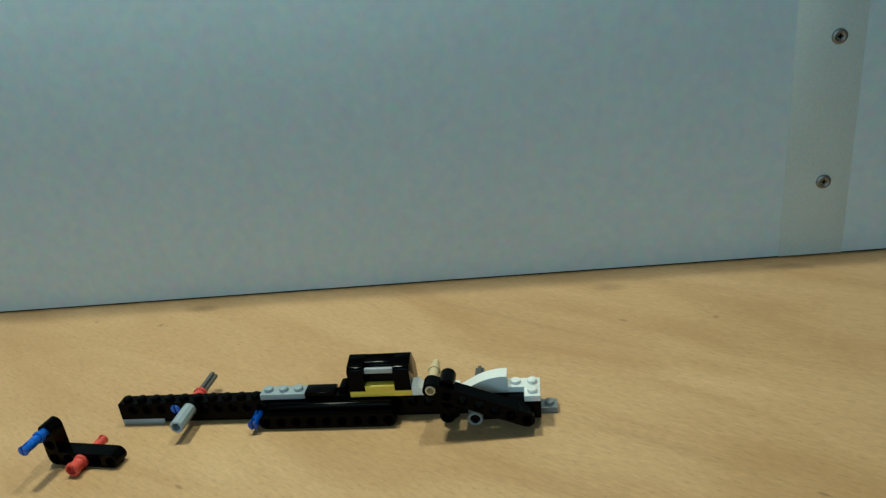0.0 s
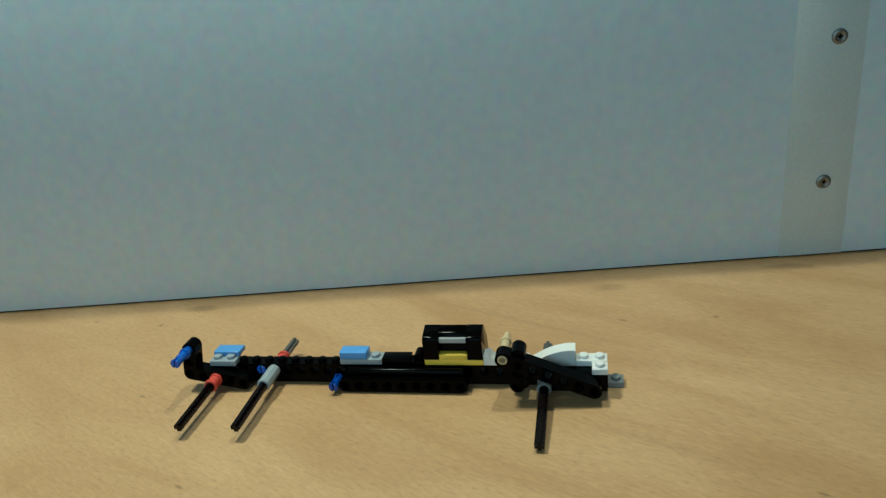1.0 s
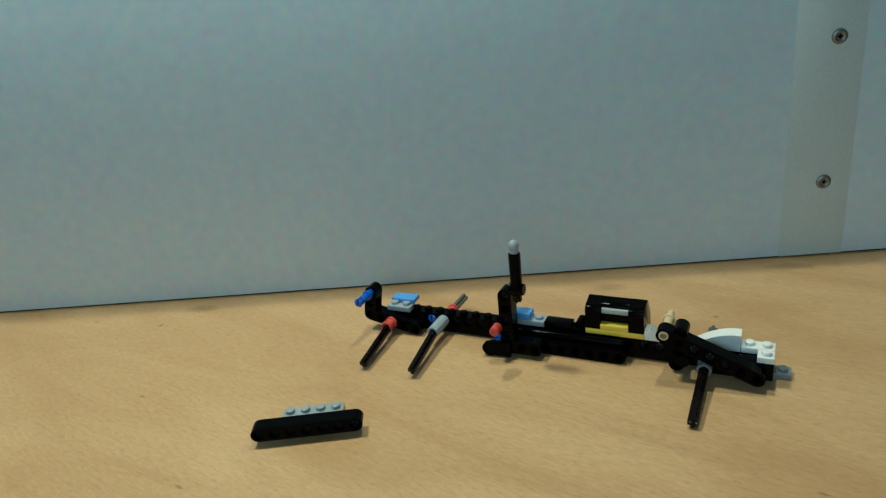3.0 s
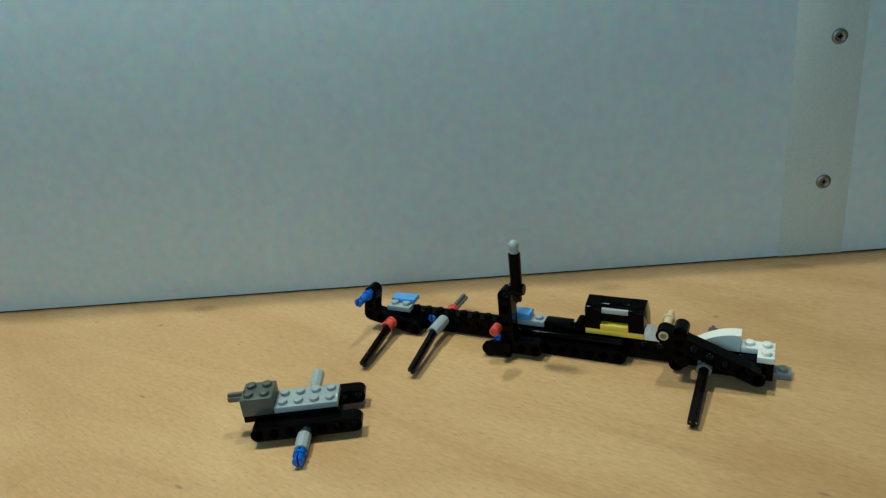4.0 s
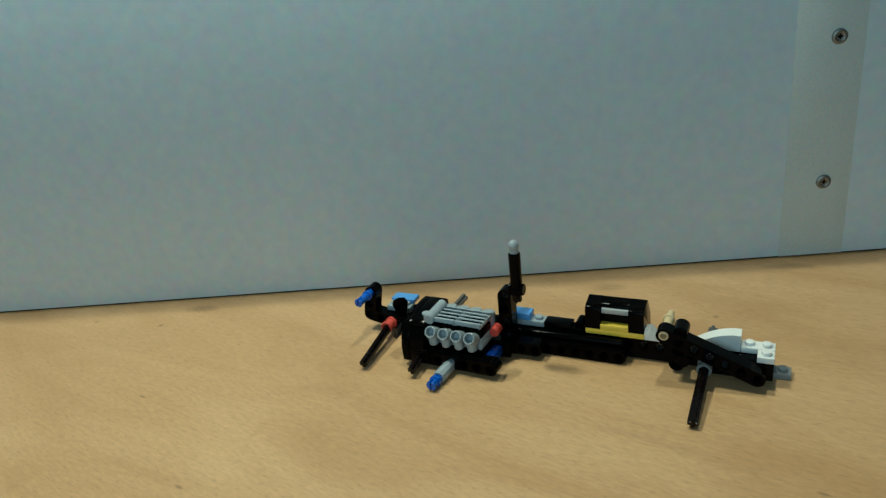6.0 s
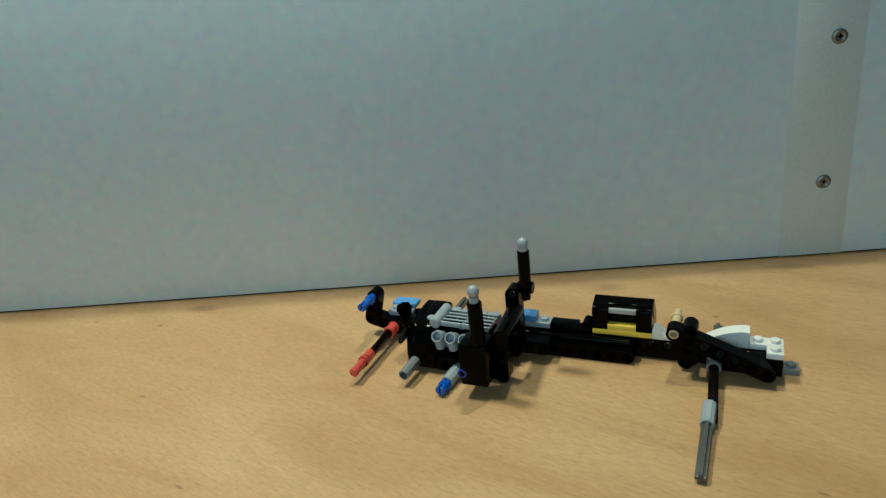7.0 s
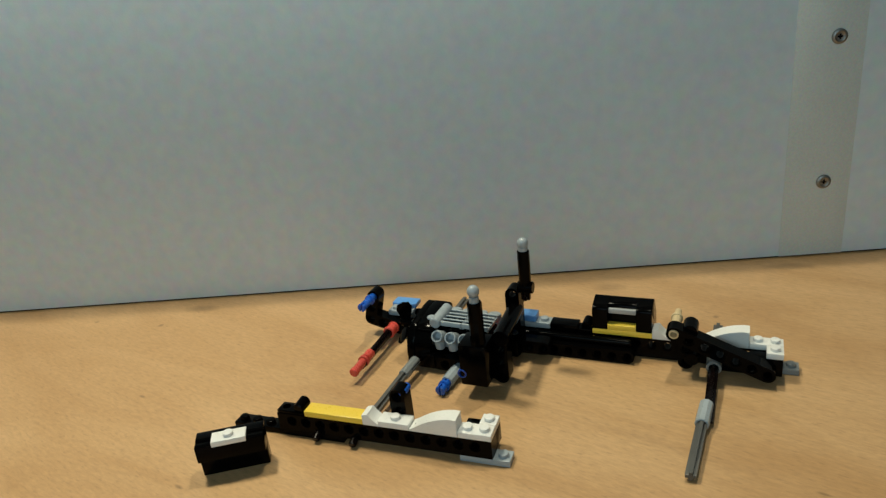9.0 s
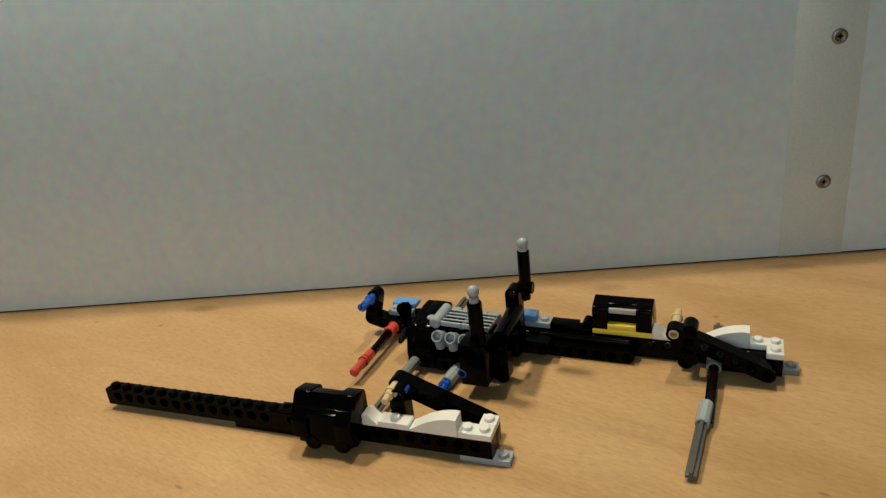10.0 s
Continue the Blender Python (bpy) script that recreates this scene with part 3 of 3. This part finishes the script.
tip_b = part("tip_axle", axle((36.9, -52, 7.5), (35.8, -87.5, 6.0)), AXLEGREY, vehicle, "grey cross axle")
sleeve_c = part("axle_sleeve", connector((190.6, -41.0, 4.4), (189.4, -57.0, 3.9), None, 3.3), LGREY, vehicle, "light grey axle sleeve")
tip_c = part("tip_axle", axle((189.6, -54, 4.0), (187.4, -92.5, 2.9)), AXLEGREY, vehicle, "grey cross axle")
pops(MAIN, (studs_plate, 0.4), (blue_a, 0.4), (blue_b, 0.5), (axle_a, 0.6), (axle_b, 0.8), (axle_c, 0.8), (red_tip, 6.6), (sleeve_b, 6.9), (tip_b, 7.1), (sleeve_c, 7.0), (tip_c, 7.0))

# the two front legs stand a little askew until the engine holds them
NUDGED = {ob: [(2.3, at(*base) @ at(0, 0, 0, 4.0, 0, 5.0) @ at(*base).inverted()), (6.2, at(*base) @ at(0, 0, 0, 0, 0, last) @ at(*base).inverted())] for ob, base, last in ((axle_a, (8, -7, 8.2), 0), (axle_b, (40, -11, 9), -3.6))}

# the rear leg swings back a little late in the work
for ob in (axle_c, sleeve_c, tip_c):
    NUDGED[ob] = [(7.0, at(192, -12, 6.6) @ at(0, 0, 0, 0, 0, 2.8) @ at(-192, 12, -6.6)), (8.4, Matrix())]

# ---------------------------------------------------------------- front angle arm
nose = thing("angle_arm", "black angled toy arm with blue pin and red bush", "toy part", M_0)
part("bent_arm", arm([(0, 16), (0, 8), (0, 0), (8, 0), (16, 0), (24, 0), (32, 0)], -8.0, -0.2), BLACK, nose)
part("blue_pin", pin((0, -23, 16), (0, -1, 16)), BLUE, nose, "blue pin")
part("red_bush", bush((16, -16, 0), (16, -7.9, 0)), RED, nose, "red bush")
part("red_peg", pin((16, -9, 0), (16, 9, 0)), RED, nose, "red peg end")
NOSE_TABLE = at(-203.0, 304.0, 4.0, 0, 0, -14.6)


def nose_on(t):
    """The angle arm is nudged a little tighter as the work goes on."""
    return at(8, -0.2, 8.0) @ at(0, 0, 0, 0, 6.0 if 2.25 < t < 2.55 else 11.0 if t < 6.5 else 14.0) @ at(-16, 0, 0)


NOSE = [(0, NOSE_TABLE), (0.2, at(-199.0, 307.0, 4.0, 0, 0, -13))] + [(max(t, 0.3), m @ nose_on(t)) for t, m in MAIN]

# ---------------------------------------------------------------- mast arm
MAST_TABLE = at(-71.5, 277.0, 0.2, 0, 0, -2)
MAST_15 = at(-56.0, 258.8, 0, 0, 0, 20)
UPRIGHT = Matrix(((0, 0, 1, 0), (0, -1, 0, 0), (1, 0, 0, 0), (0, 0, 0, 1)))
MAST_ON = at(83.5, -7.8, 2.6) @ UPRIGHT
mast = thing("mast_arm", "black angled arm with ball-tipped mast", "toy part", MAST_15, "mast arms")
mp = mast_parts(mast)
MAST = [(0, MAST_15), (2.0, MAST_TABLE), (2.1, at(-64.0, 281.0, 0, 0, 0, -1))]
MAST_FINAL = [(t, m @ (at(0.6, 0, 2.2) if t > 6.5 else Matrix()) @ MAST_ON) for t, m in MAIN if t > 2.15]
m0, m1 = MAST[-1][1], MAST_FINAL[0][1]
MAST_TURN = [(2.2 - 2 / FPS, turn_mid(m0, m1, 1 / 3)), (2.2 - 1 / FPS, turn_mid(m0, m1, 2 / 3))]
mast_boss = fresh()
rod(mast_boss, (2.2, 7.9, -6.5), (2.2, 10.4, -6.5), 4.6, 18)
box(mast_boss, -1.9, 7.9, -6.5, 7.6, 10.2, 6.0, 0.8)
boss = part("boss", mast_boss, BLACK, mast)
boss_red = part("red_peg", rod(fresh(), (39.6, 12.4, 13.6), (46.5, 12.4, 13.6), 2.7, 12), RED, mast, "red peg")
foot_red = part("red_peg", rod(fresh(), (16, 7.5, -1.2), (16, 14.5, -1.2), 2.8, 16, 0.5), RED, mast, "red peg")
pops(MAST, (mp["sock"], 1.1), (mp["hub"], 1.2), (foot_red, 2.2), (mp["axle"], 1.6), (boss_red, 1.3), (mp["arm"], 1.4), (boss, 2.2), (mp["sleeve"], 1.6), (mp["pin"], 1.7), (mp["ball"], 1.8))

LAID = at(28, 11, 9.2) @ at(0, 0, 0, 0, 6, 14) @ at(-33, -12.4, -13.4)
BEFORE = {mp["axle"]: LAID, mp["sleeve"]: LAID @ at(-7.5, 0, 0), mp["ball"]: LAID @ at(-7, 0, 0), mp["hub"]: LAID @ at(-10.5, 0, 0), boss_red: LAID, mp["pin"]: at(0, 0, 0), mp["sock"]: at(0, 0, 0)}
PUSHED = {boss_red: at(11.5, 0, 0), mp["pin"]: at(0, 3, 0), mp["sock"]: at(0, 6.4, 0)}

# second mast, put on at the engine's far end
MAST2_ON = at(69.0, -40.5, -5.5) @ UPRIGHT
mast2 = thing("mast_arm", "black upright arm with ball-tipped mast beside the engine", "toy part", M_68 @ MAST2_ON, "mast arms")
q = {}
q["sleeve"] = part("sleeve", connector((35, 12.4, 12.2), (60.5, 12.4, 12.2), None, 3.8), BLACK, mast2)
b2 = rod(fresh(), (60.2, 12.4, 12.2), (63.6, 12.4, 12.2), 2.5, 16)
ball(b2, (66.4, 12.4, 12.2), 3.2)
q["ball"] = part("ball_tip", b2, LGREY, mast2, "light grey ball tip")
q["axle"] = part("mast_axle", axle((24, 12.4, 12.2), (56, 12.4, 12.2)), BLACKAXLE, mast2)
h2 = box(fresh(), 13.0, 2.0, 2.0, 37.0, 16.6, 17.0, 1.2)
q["block"] = part("side_block", h2, BLACK, mast2)
h3 = arm([(35, 19.5), (27, 19.5), (19, 19.5), (11, 19.5)], -6.0, 1.8)
q["arm"] = part("upright_arm", h3, BLACK, mast2)
q["boss"] = part("round_boss", rod(fresh(), (37, -27, 20), (37, 6.5, 22), 4.4, 18), BLACK, mast2)
q["pin"] = part("blue_pin", tube(fresh(), (20, 9, 3.2), (20, 17, 3.2), 2.5, 1.7, 3.0), SHADEBLUE, mast2, "blue pin end")
MAST2 = [(0, M_68 @ MAST2_ON), (7.0, M_7 @ MAST2_ON)]
pops(MAST2, *[(ob, 6.3 + 0.1 * (i // 3)) for i, ob in enumerate(q.values())])

# ---------------------------------------------------------------- engine
E_0 = at(-93.2, 299.7, 0, 0, 0, -0.1)
E_54, E_55 = at(-53.0, 299.0, 0, 0, 0, -24), at(-45.8, 302.5, 0, 0, 0, -29.7)
E_56, E_57 = at(-30.3, 312.4, 0, 0, 0, -32.0), at(-30.7, 313.8, 0, 0, 0, -34)
E_ON = at(47.0, -31.0, 0, 0, 0, -3.0)
ENGINE = [(0, E_0), (5.3, at(-90.5, 301.0, 0, 0, 0, -2)), (5.4, E_54), (5.5, E_55), (5.6, E_56), (5.8, at(-22, 325, 0, 0, 0, -32)), (5.9, at(-16, 338, 0, 0, 0, -31)), (6.0, M_4 @ E_ON), (6.2, M_68 @ E_ON), (7.0, M_7 @ E_ON)]
engine = thing("toy_engine", "toy engine block with light grey pipes, grilles and propeller", "toy engine", E_0)
e = {}
e["plate"] = part("deck_plate", plate(4, 2, 0, 0, 12.8), LGREY, engine, "light grey two-by-four plate")
e["beam_f"] = part("lower_arm", arm([(-8 + 8 * k, 6.6) for k in range(7)], -8.0, -0.2), BLACK, engine)
e["beam_b"] = part("lower_arm", arm([(-8 + 8 * k, 6.6) for k in range(7)], 16.2, 24.0), BLACK, engine)
e["core"] = part("core_brick", box(fresh(), 0.2, 0.2, 3.4, 31.8, 15.8, 12.7, 0.3), BLACK, engine)
e["left"] = part("front_brick", plate(2, 2, -16, 0.6, 8.8, 3.8, ((0, 0), (0, 1))), BLACK, engine)
e["pin_f"] = part("blue_pin", pin((14.7, -13, 3.9), (15, -1, 4.2), collar=False), BLUE, engine, "blue pin")
e["conn_b"] = part("back_sleeve", connector((16, 24, 7.4), (16, 42, 7.4)), LGREY, engine, "light grey sleeve")
e["conn_f"] = part("front_sleeve", connector((14.6, -5, 3.7), (14.4, -20, 3.7)), LGREY, engine, "light grey sleeve")
e["tip"] = part("blue_tip", pin((14.4, -18, 3.7), (14.2, -28.5, 3.6), r=2.6), BLUE, engine, "blue pin tip")
e["dark"] = part("dark_block", plate(2, 2, -16, 0, 12.8, 9.6), DGREY, engine, "dark grey two-by-two brick")
e["shaft"] = part("shaft", axle((-23.6, 8, 20), (-14, 8, 20)), AXLEGREY, engine, "grey propeller shaft")
pipes = []
for k in range(4):
    x = 4 + 8 * k
    bm = box(fresh(), x - 3.8, 0.2, 16.0, x + 3.8, 15.8, 19.0, 0.3)
    stud(bm, x, 4, 19.0)
    stud(bm, x, 12, 19.0)
    tube(bm, (x + 0.5, -7.4, 23.6), (x + 0.3, -0.4, 19.5), 3.35, 2.55, 4.2, 22)
    rod(bm, (x, -4.2, 21.0), (x, -3.2, 14.2), 2.7, 18, 0.4)
    rod(bm, (x, 20.2, 26.6), (x, 17.6, 14.2), 3.75, 22, 0.6)
    pipes.append(part("exhaust_pipe", bm, LGREY, engine, "light grey double exhaust pipe"))
caps = []
for k in range(2):
    bm = box(fresh(), 16 * k + 0.3, 1.4, 19.0, 16 * k + 15.7, 14.6, 23.4, 0.8)
    for i in (4, 12):
        for j in (4.4, 11.6):
            rod(bm, (16 * k + i, j, 22.4), (16 * k + i, j, 25.5), 3.3, 14, 0.8)
    caps.append(part("black_cap", bm, BLACK, engine))
grilles = []
for k in range(2):
    bm = box(fresh(), 16 * k + 0.2, 0.6, 25.2, 16 * k + 1.2, 15.8, 27.0, 0.2)
    box(bm, 16 * k + 14.8, 0.6, 25.2, 16 * k + 15.8, 15.8, 27.0, 0.2)
    for j in range(5):
        box(bm, 16 * k + 0.2, 0.6 + 3.5 * j, 27.8 if j else 25.8, 16 * k + 15.8, 1.9 + 3.5 * j, 28.4, 0.12)
    grilles.append(part("grille", bm, LGREY, engine, "light grey slatted grille"))


def arch(r0, r1, a0, a1, n=10):
    cy, cz = 8.0, 11.0
    out = [(cy + r1[0] * math.cos(a0 + (a1 - a0) * k / n), cz + r1[1] * math.sin(a0 + (a1 - a0) * k / n)) for k in range(n + 1)]
    return out + [(cy + r0[0] * math.cos(a0 + (a1 - a0) * k / n), cz + r0[1] * math.sin(a0 + (a1 - a0) * k / n)) for k in range(n, -1, -1)]


side = [(13.0, 11.0), (13.0, 20.5), (15.5, 22.0), (15.5, 27.4), (16.4, 28.5), (23.0, 28.5), (24.0, 27.5), (24.0, 11.0)]
cb = prism(fresh(), side, -9.6, -8.2, "x", 0.25)
prism(cb, side, -3.0, -1.6, "x", 0.25)
box(cb, -8.4, 16.4, 26.6, -2.8, 23.8, 28.3, 0.25)
box(cb, -8.4, 21.8, 11.0, -2.8, 23.8, 27.4, 0.25)
cover_b = part("back_cover", cb, BLACK, engine)
cover_f = fresh()
prism(cover_f, arch((13.4, 16.6), (16.4, 19.6), 2.45, 3.5), -9.8, -0.4, "x", 0.3)
box(cover_f, -9.6, -3.4, 22.5, -0.5, 17.0, 24.2, 0.4)
box(cover_f, -9.8, -8.9, 3.0, 2.0, -5.6, 12.0, 0.8)
cover_f = part("front_cover", cover_f, BLACK, engine)
slope = [(-2.8, 22.4), (-2.2, 24.6), (0.0, 26.2), (15.8, 29.0), (22.6, 29.0), (24.4, 27.4), (24.6, 23.0), (23.0, 23.0), (22.8, 26.6), (16.0, 26.6), (1.0, 24.4), (0.4, 22.4)]
cover_t = part("top_cover", prism(fresh(), slope, -10.2, -0.1, "x", 0.3), BLACK, engine)
shell = [(-8.9, 3.4), (-9.2, 12.0), (-8.0, 18.0), (-5.4, 22.4), (-2.0, 25.0), (0.2, 26.1), (15.8, 28.9), (22.4, 28.9), (24.3, 27.3), (24.5, 11.0), (16.2, 11.0), (16.2, 24.0), (-0.3, 24.0), (-0.6, 8.0), (-0.6, 3.4)]
shell_e = part("end_cover", prism(fresh(), shell, -14.6, -9.9, "x", 0.4), BLACK, engine)
prop = fresh()
rod(prop, (-28, 8, 21), (-21, 8, 21), 2.9, 14)
for k in range(3):
    a = math.radians(100 + 120 * k)
    blade = bmesh.new()
    prism(blade, [(1.2, -1.8), (5, -3.6), (9.5, -4.8), (12.6, -3.6), (13.8, 0), (12.8, 3.4), (9.5, 4.4), (5, 3.2), (1.2, 1.6)], -0.5, 0.5, "x", 0.15)
    bmesh.ops.rotate(blade, cent=(0, 0, 0), matrix=Matrix.Rotation(-0.85, 3, "Y"), verts=blade.verts[:])
    bmesh.ops.rotate(blade, cent=(0, 0, 0), matrix=Matrix.Rotation(a, 3, "X"), verts=blade.verts[:])
    bmesh.ops.translate(blade, vec=(-24.5, 8, 21), verts=blade.verts[:])
    join(prop, blade)
prop = part("propeller", prop, BLACK, engine, "black three-bladed propeller")
head_plate = part("head_plate", plate(1, 2, -8.6, 1.6, 22.9), LGREY, engine, "light grey stud plate")
head_bar = part("head_bar", rod(fresh(), (0.6, -1.5, 27.6), (0.6, 17, 28.4), 3.1, 18, 0.6), LGREY, engine, "light grey round bar")
blue_r = part("blue_peg", box(fresh(), 32.0, -0.1, 2.0, 37.4, 15.9, 8.6, 1.4), SHADEBLUE, engine, "blue block between the arms, darkened to paint its shade")
pops(ENGINE, (e["beam_f"], 3.0), (e["beam_b"], 3.1), (e["core"], 3.2), (e["left"], 3.4), (e["pin_f"], 3.6), (e["conn_b"], 3.7), (e["conn_f"], 3.9), (e["tip"], 4.0), (e["dark"], 4.0), (e["shaft"], 4.0),
     (pipes[0], 4.1), (pipes[1], 4.2), (pipes[2], 4.3), (pipes[3], 4.4), (caps[0], 4.5), (caps[1], 4.5), (cover_b, 4.6), (cover_f, 4.7), (grilles[0], 4.8), (grilles[1], 4.9), (prop, 5.1),
     (head_plate, 5.2), (head_bar, 5.2), (cover_t, 5.3), (shell_e, 5.4), (blue_r, 5.4))

# the block and the propeller are pushed tight as the end cover goes on
for ob in (e["dark"], e["shaft"], prop):
    NUDGED[ob] = [(5.4, at(2.2, 0, 0))]

# ---------------------------------------------------------------- second side beam
A_0 = at(-111.6 - 105.9, 298.9 + 36.4, -3.2, 0, 0, -18.94)
W_80, W_85 = at(-216.2, 329.5, 0, 0, 0, -18.88), at(-214.8, 331.2, 0, 0, 0, -19.1)
W_86 = at(-195.9, 342.8, 0, 0, 0, -22.3)
BEAM = [(0, A_0), (7.3, W_80), (8.1, W_85), (8.6, W_86)]
beam = thing("side_beam", "black studded toy side beam with white tail and yellow tile", "toy", A_0)
wp = beam_parts(beam, 1)
ext = part("nose_rail", plate(8, 1, 84, 0, 0), BLACK, beam)
pg = pin((210.5, 6, 7.4), (210.5, 16.5, 7.4), collar=False)
w_pin = part("blue_pin", pg, BLUE, beam, "blue pin")
w_knob = part("black_pin", rod(fresh(), (196, 7, 10.5), (196, 15, 10.5), 3.4, 16), BLACK, beam)
w_up = part("upright_arm", arm([(176, 9), (176, 17), (176, 25)], 8.2, 16.0), BLACK, beam)
w_upin = part("blue_pin", rod(fresh(), (177.6, 11.0, 25.6), (177.6, 17.6, 25.6), 2.3, 16, 0.5), BLUE, beam, "violet-blue pin")
w_peg = []
for x, z in ((134, 15.0), (154, 13.0)):
    w_peg.append(part("cross_peg", rod(fresh(), (x, -3.4, 2.2), (x, 13, z - 6), 1.9, 14), BLACKAXLE, beam))
w_rear = rear_arm(beam, 16.1, 23.9, 23, 2)
pops(BEAM, (wp["rear"], 7.2), (wp["tail"], 7.3), (ext, 7.4), (w_pin, 7.4), (w_knob, 7.5), (wp["side"], 7.6), (wp["corner"], 7.8), (wp["curve"], 8.0), (wp["jumper"], 8.0), (wp["ramp"], 8.1), (wp["tile"], 8.2),
     (wp["bump"], 8.3), (w_peg[0], 8.3), (w_peg[1], 8.3), (w_up, 8.4), (w_upin, 8.5), (wp["front"], 9.9), (w_rear[0], 10.0), (w_rear[1], 10.0))

# ---------------------------------------------------------------- second engine cover
H_LOW, H_A = at(-123.8, 265.5, -5.9, 0, 0, 8), at(-123.8, 265.5, -5.9, 0, 0, 8)
H_ON = W_86 @ at(160, 8, -0.9, 0, 0, 180)
COVER = [(0, H_LOW), (9.3, H_A), (9.4, at(-99.7, 250.4, -5.9, 0, 0, 65)), (9.5, at(-88.6, 249.6, -5.9, 0, 0, 85)), (9.6, at(-66.0, 247.0, -5.9, 0, 0, 100)), (9.7, at(-57.8, 269.0, -5.9, 0, 0, 140)), (9.8, H_ON)]
cover = thing("engine_cover", "black curved toy engine cover with grey inner tile", "toy part", H_A)
hp = cover_parts(cover)
pops(COVER, (hp["skirt"], 9.8), (hp["flat"], 8.7), (hp["base"], 8.8), (hp["middle"], 9.3), (hp["white"], 9.0), (hp["end_cap"][1], 9.1), (hp["end_cap"][0], 9.2), (hp["tile"], 9.3))


# ---------------------------------------------------------------- what moves
def pose_at(rows, t):
    return [m for s, m in rows if s <= t + 1e-6][-1]


def motions():
    """Every keyed thing and every piece that is put on; waiting pieces lie on the near half of the tabletop."""
    walk(vehicle, step(MAIN))
    walk(nose, step(NOSE))
    walk(mast, step(MAST)[:-1] + [(2.1, MAST[-1][1])] + MAST_TURN + step(MAST_FINAL))
    walk(mast2, step(MAST2))
    walk(engine, step(ENGINE))
    walk(beam, step(BEAM))
    walk(cover, step(COVER))
    x, y, deep = -330.0, 95.0, 0.0
    for ob, rows, t in POPS:
        base = pose_at(rows, t - 0.05).to_3x3()
        pts = [base @ v.co / S for v in ob.data.vertices]
        lo = [min(p[i] for p in pts) for i in range(3)]
        hi = [max(p[i] for p in pts) for i in range(3)]
        if x + hi[0] - lo[0] > 330:
            x, y, deep = -330.0, y - deep - 8, 0.0
        spot = Vector((x - lo[0], y - hi[1], -lo[2])) * S
        x += hi[0] - lo[0] + 8
        deep = max(deep, hi[1] - lo[1])
        keys = []
        for s in [s for s, _ in rows if s < t - 0.02]:
            m = pose_at(rows, s)
            turn = m.to_quaternion().inverted()
            shift = turn @ (base @ Vector((0, 0, 0)) + spot - m.translation)
            keys.append((s, Matrix.LocRotScale(shift, turn @ base.to_quaternion(), None)))
        if ob is e["plate"]:
            keys.append((2.7, at(0, 2.0, -12.8)))
        keys.append((t, BEFORE.get(ob, Matrix())))
        if ob in BEFORE:
            keys.append((2.2, PUSHED.get(ob, Matrix())))
        keys += NUDGED.get(ob, [])
        walk(ob, step(keys))


POPS.append((e["plate"], ENGINE, 3.2))
motions()
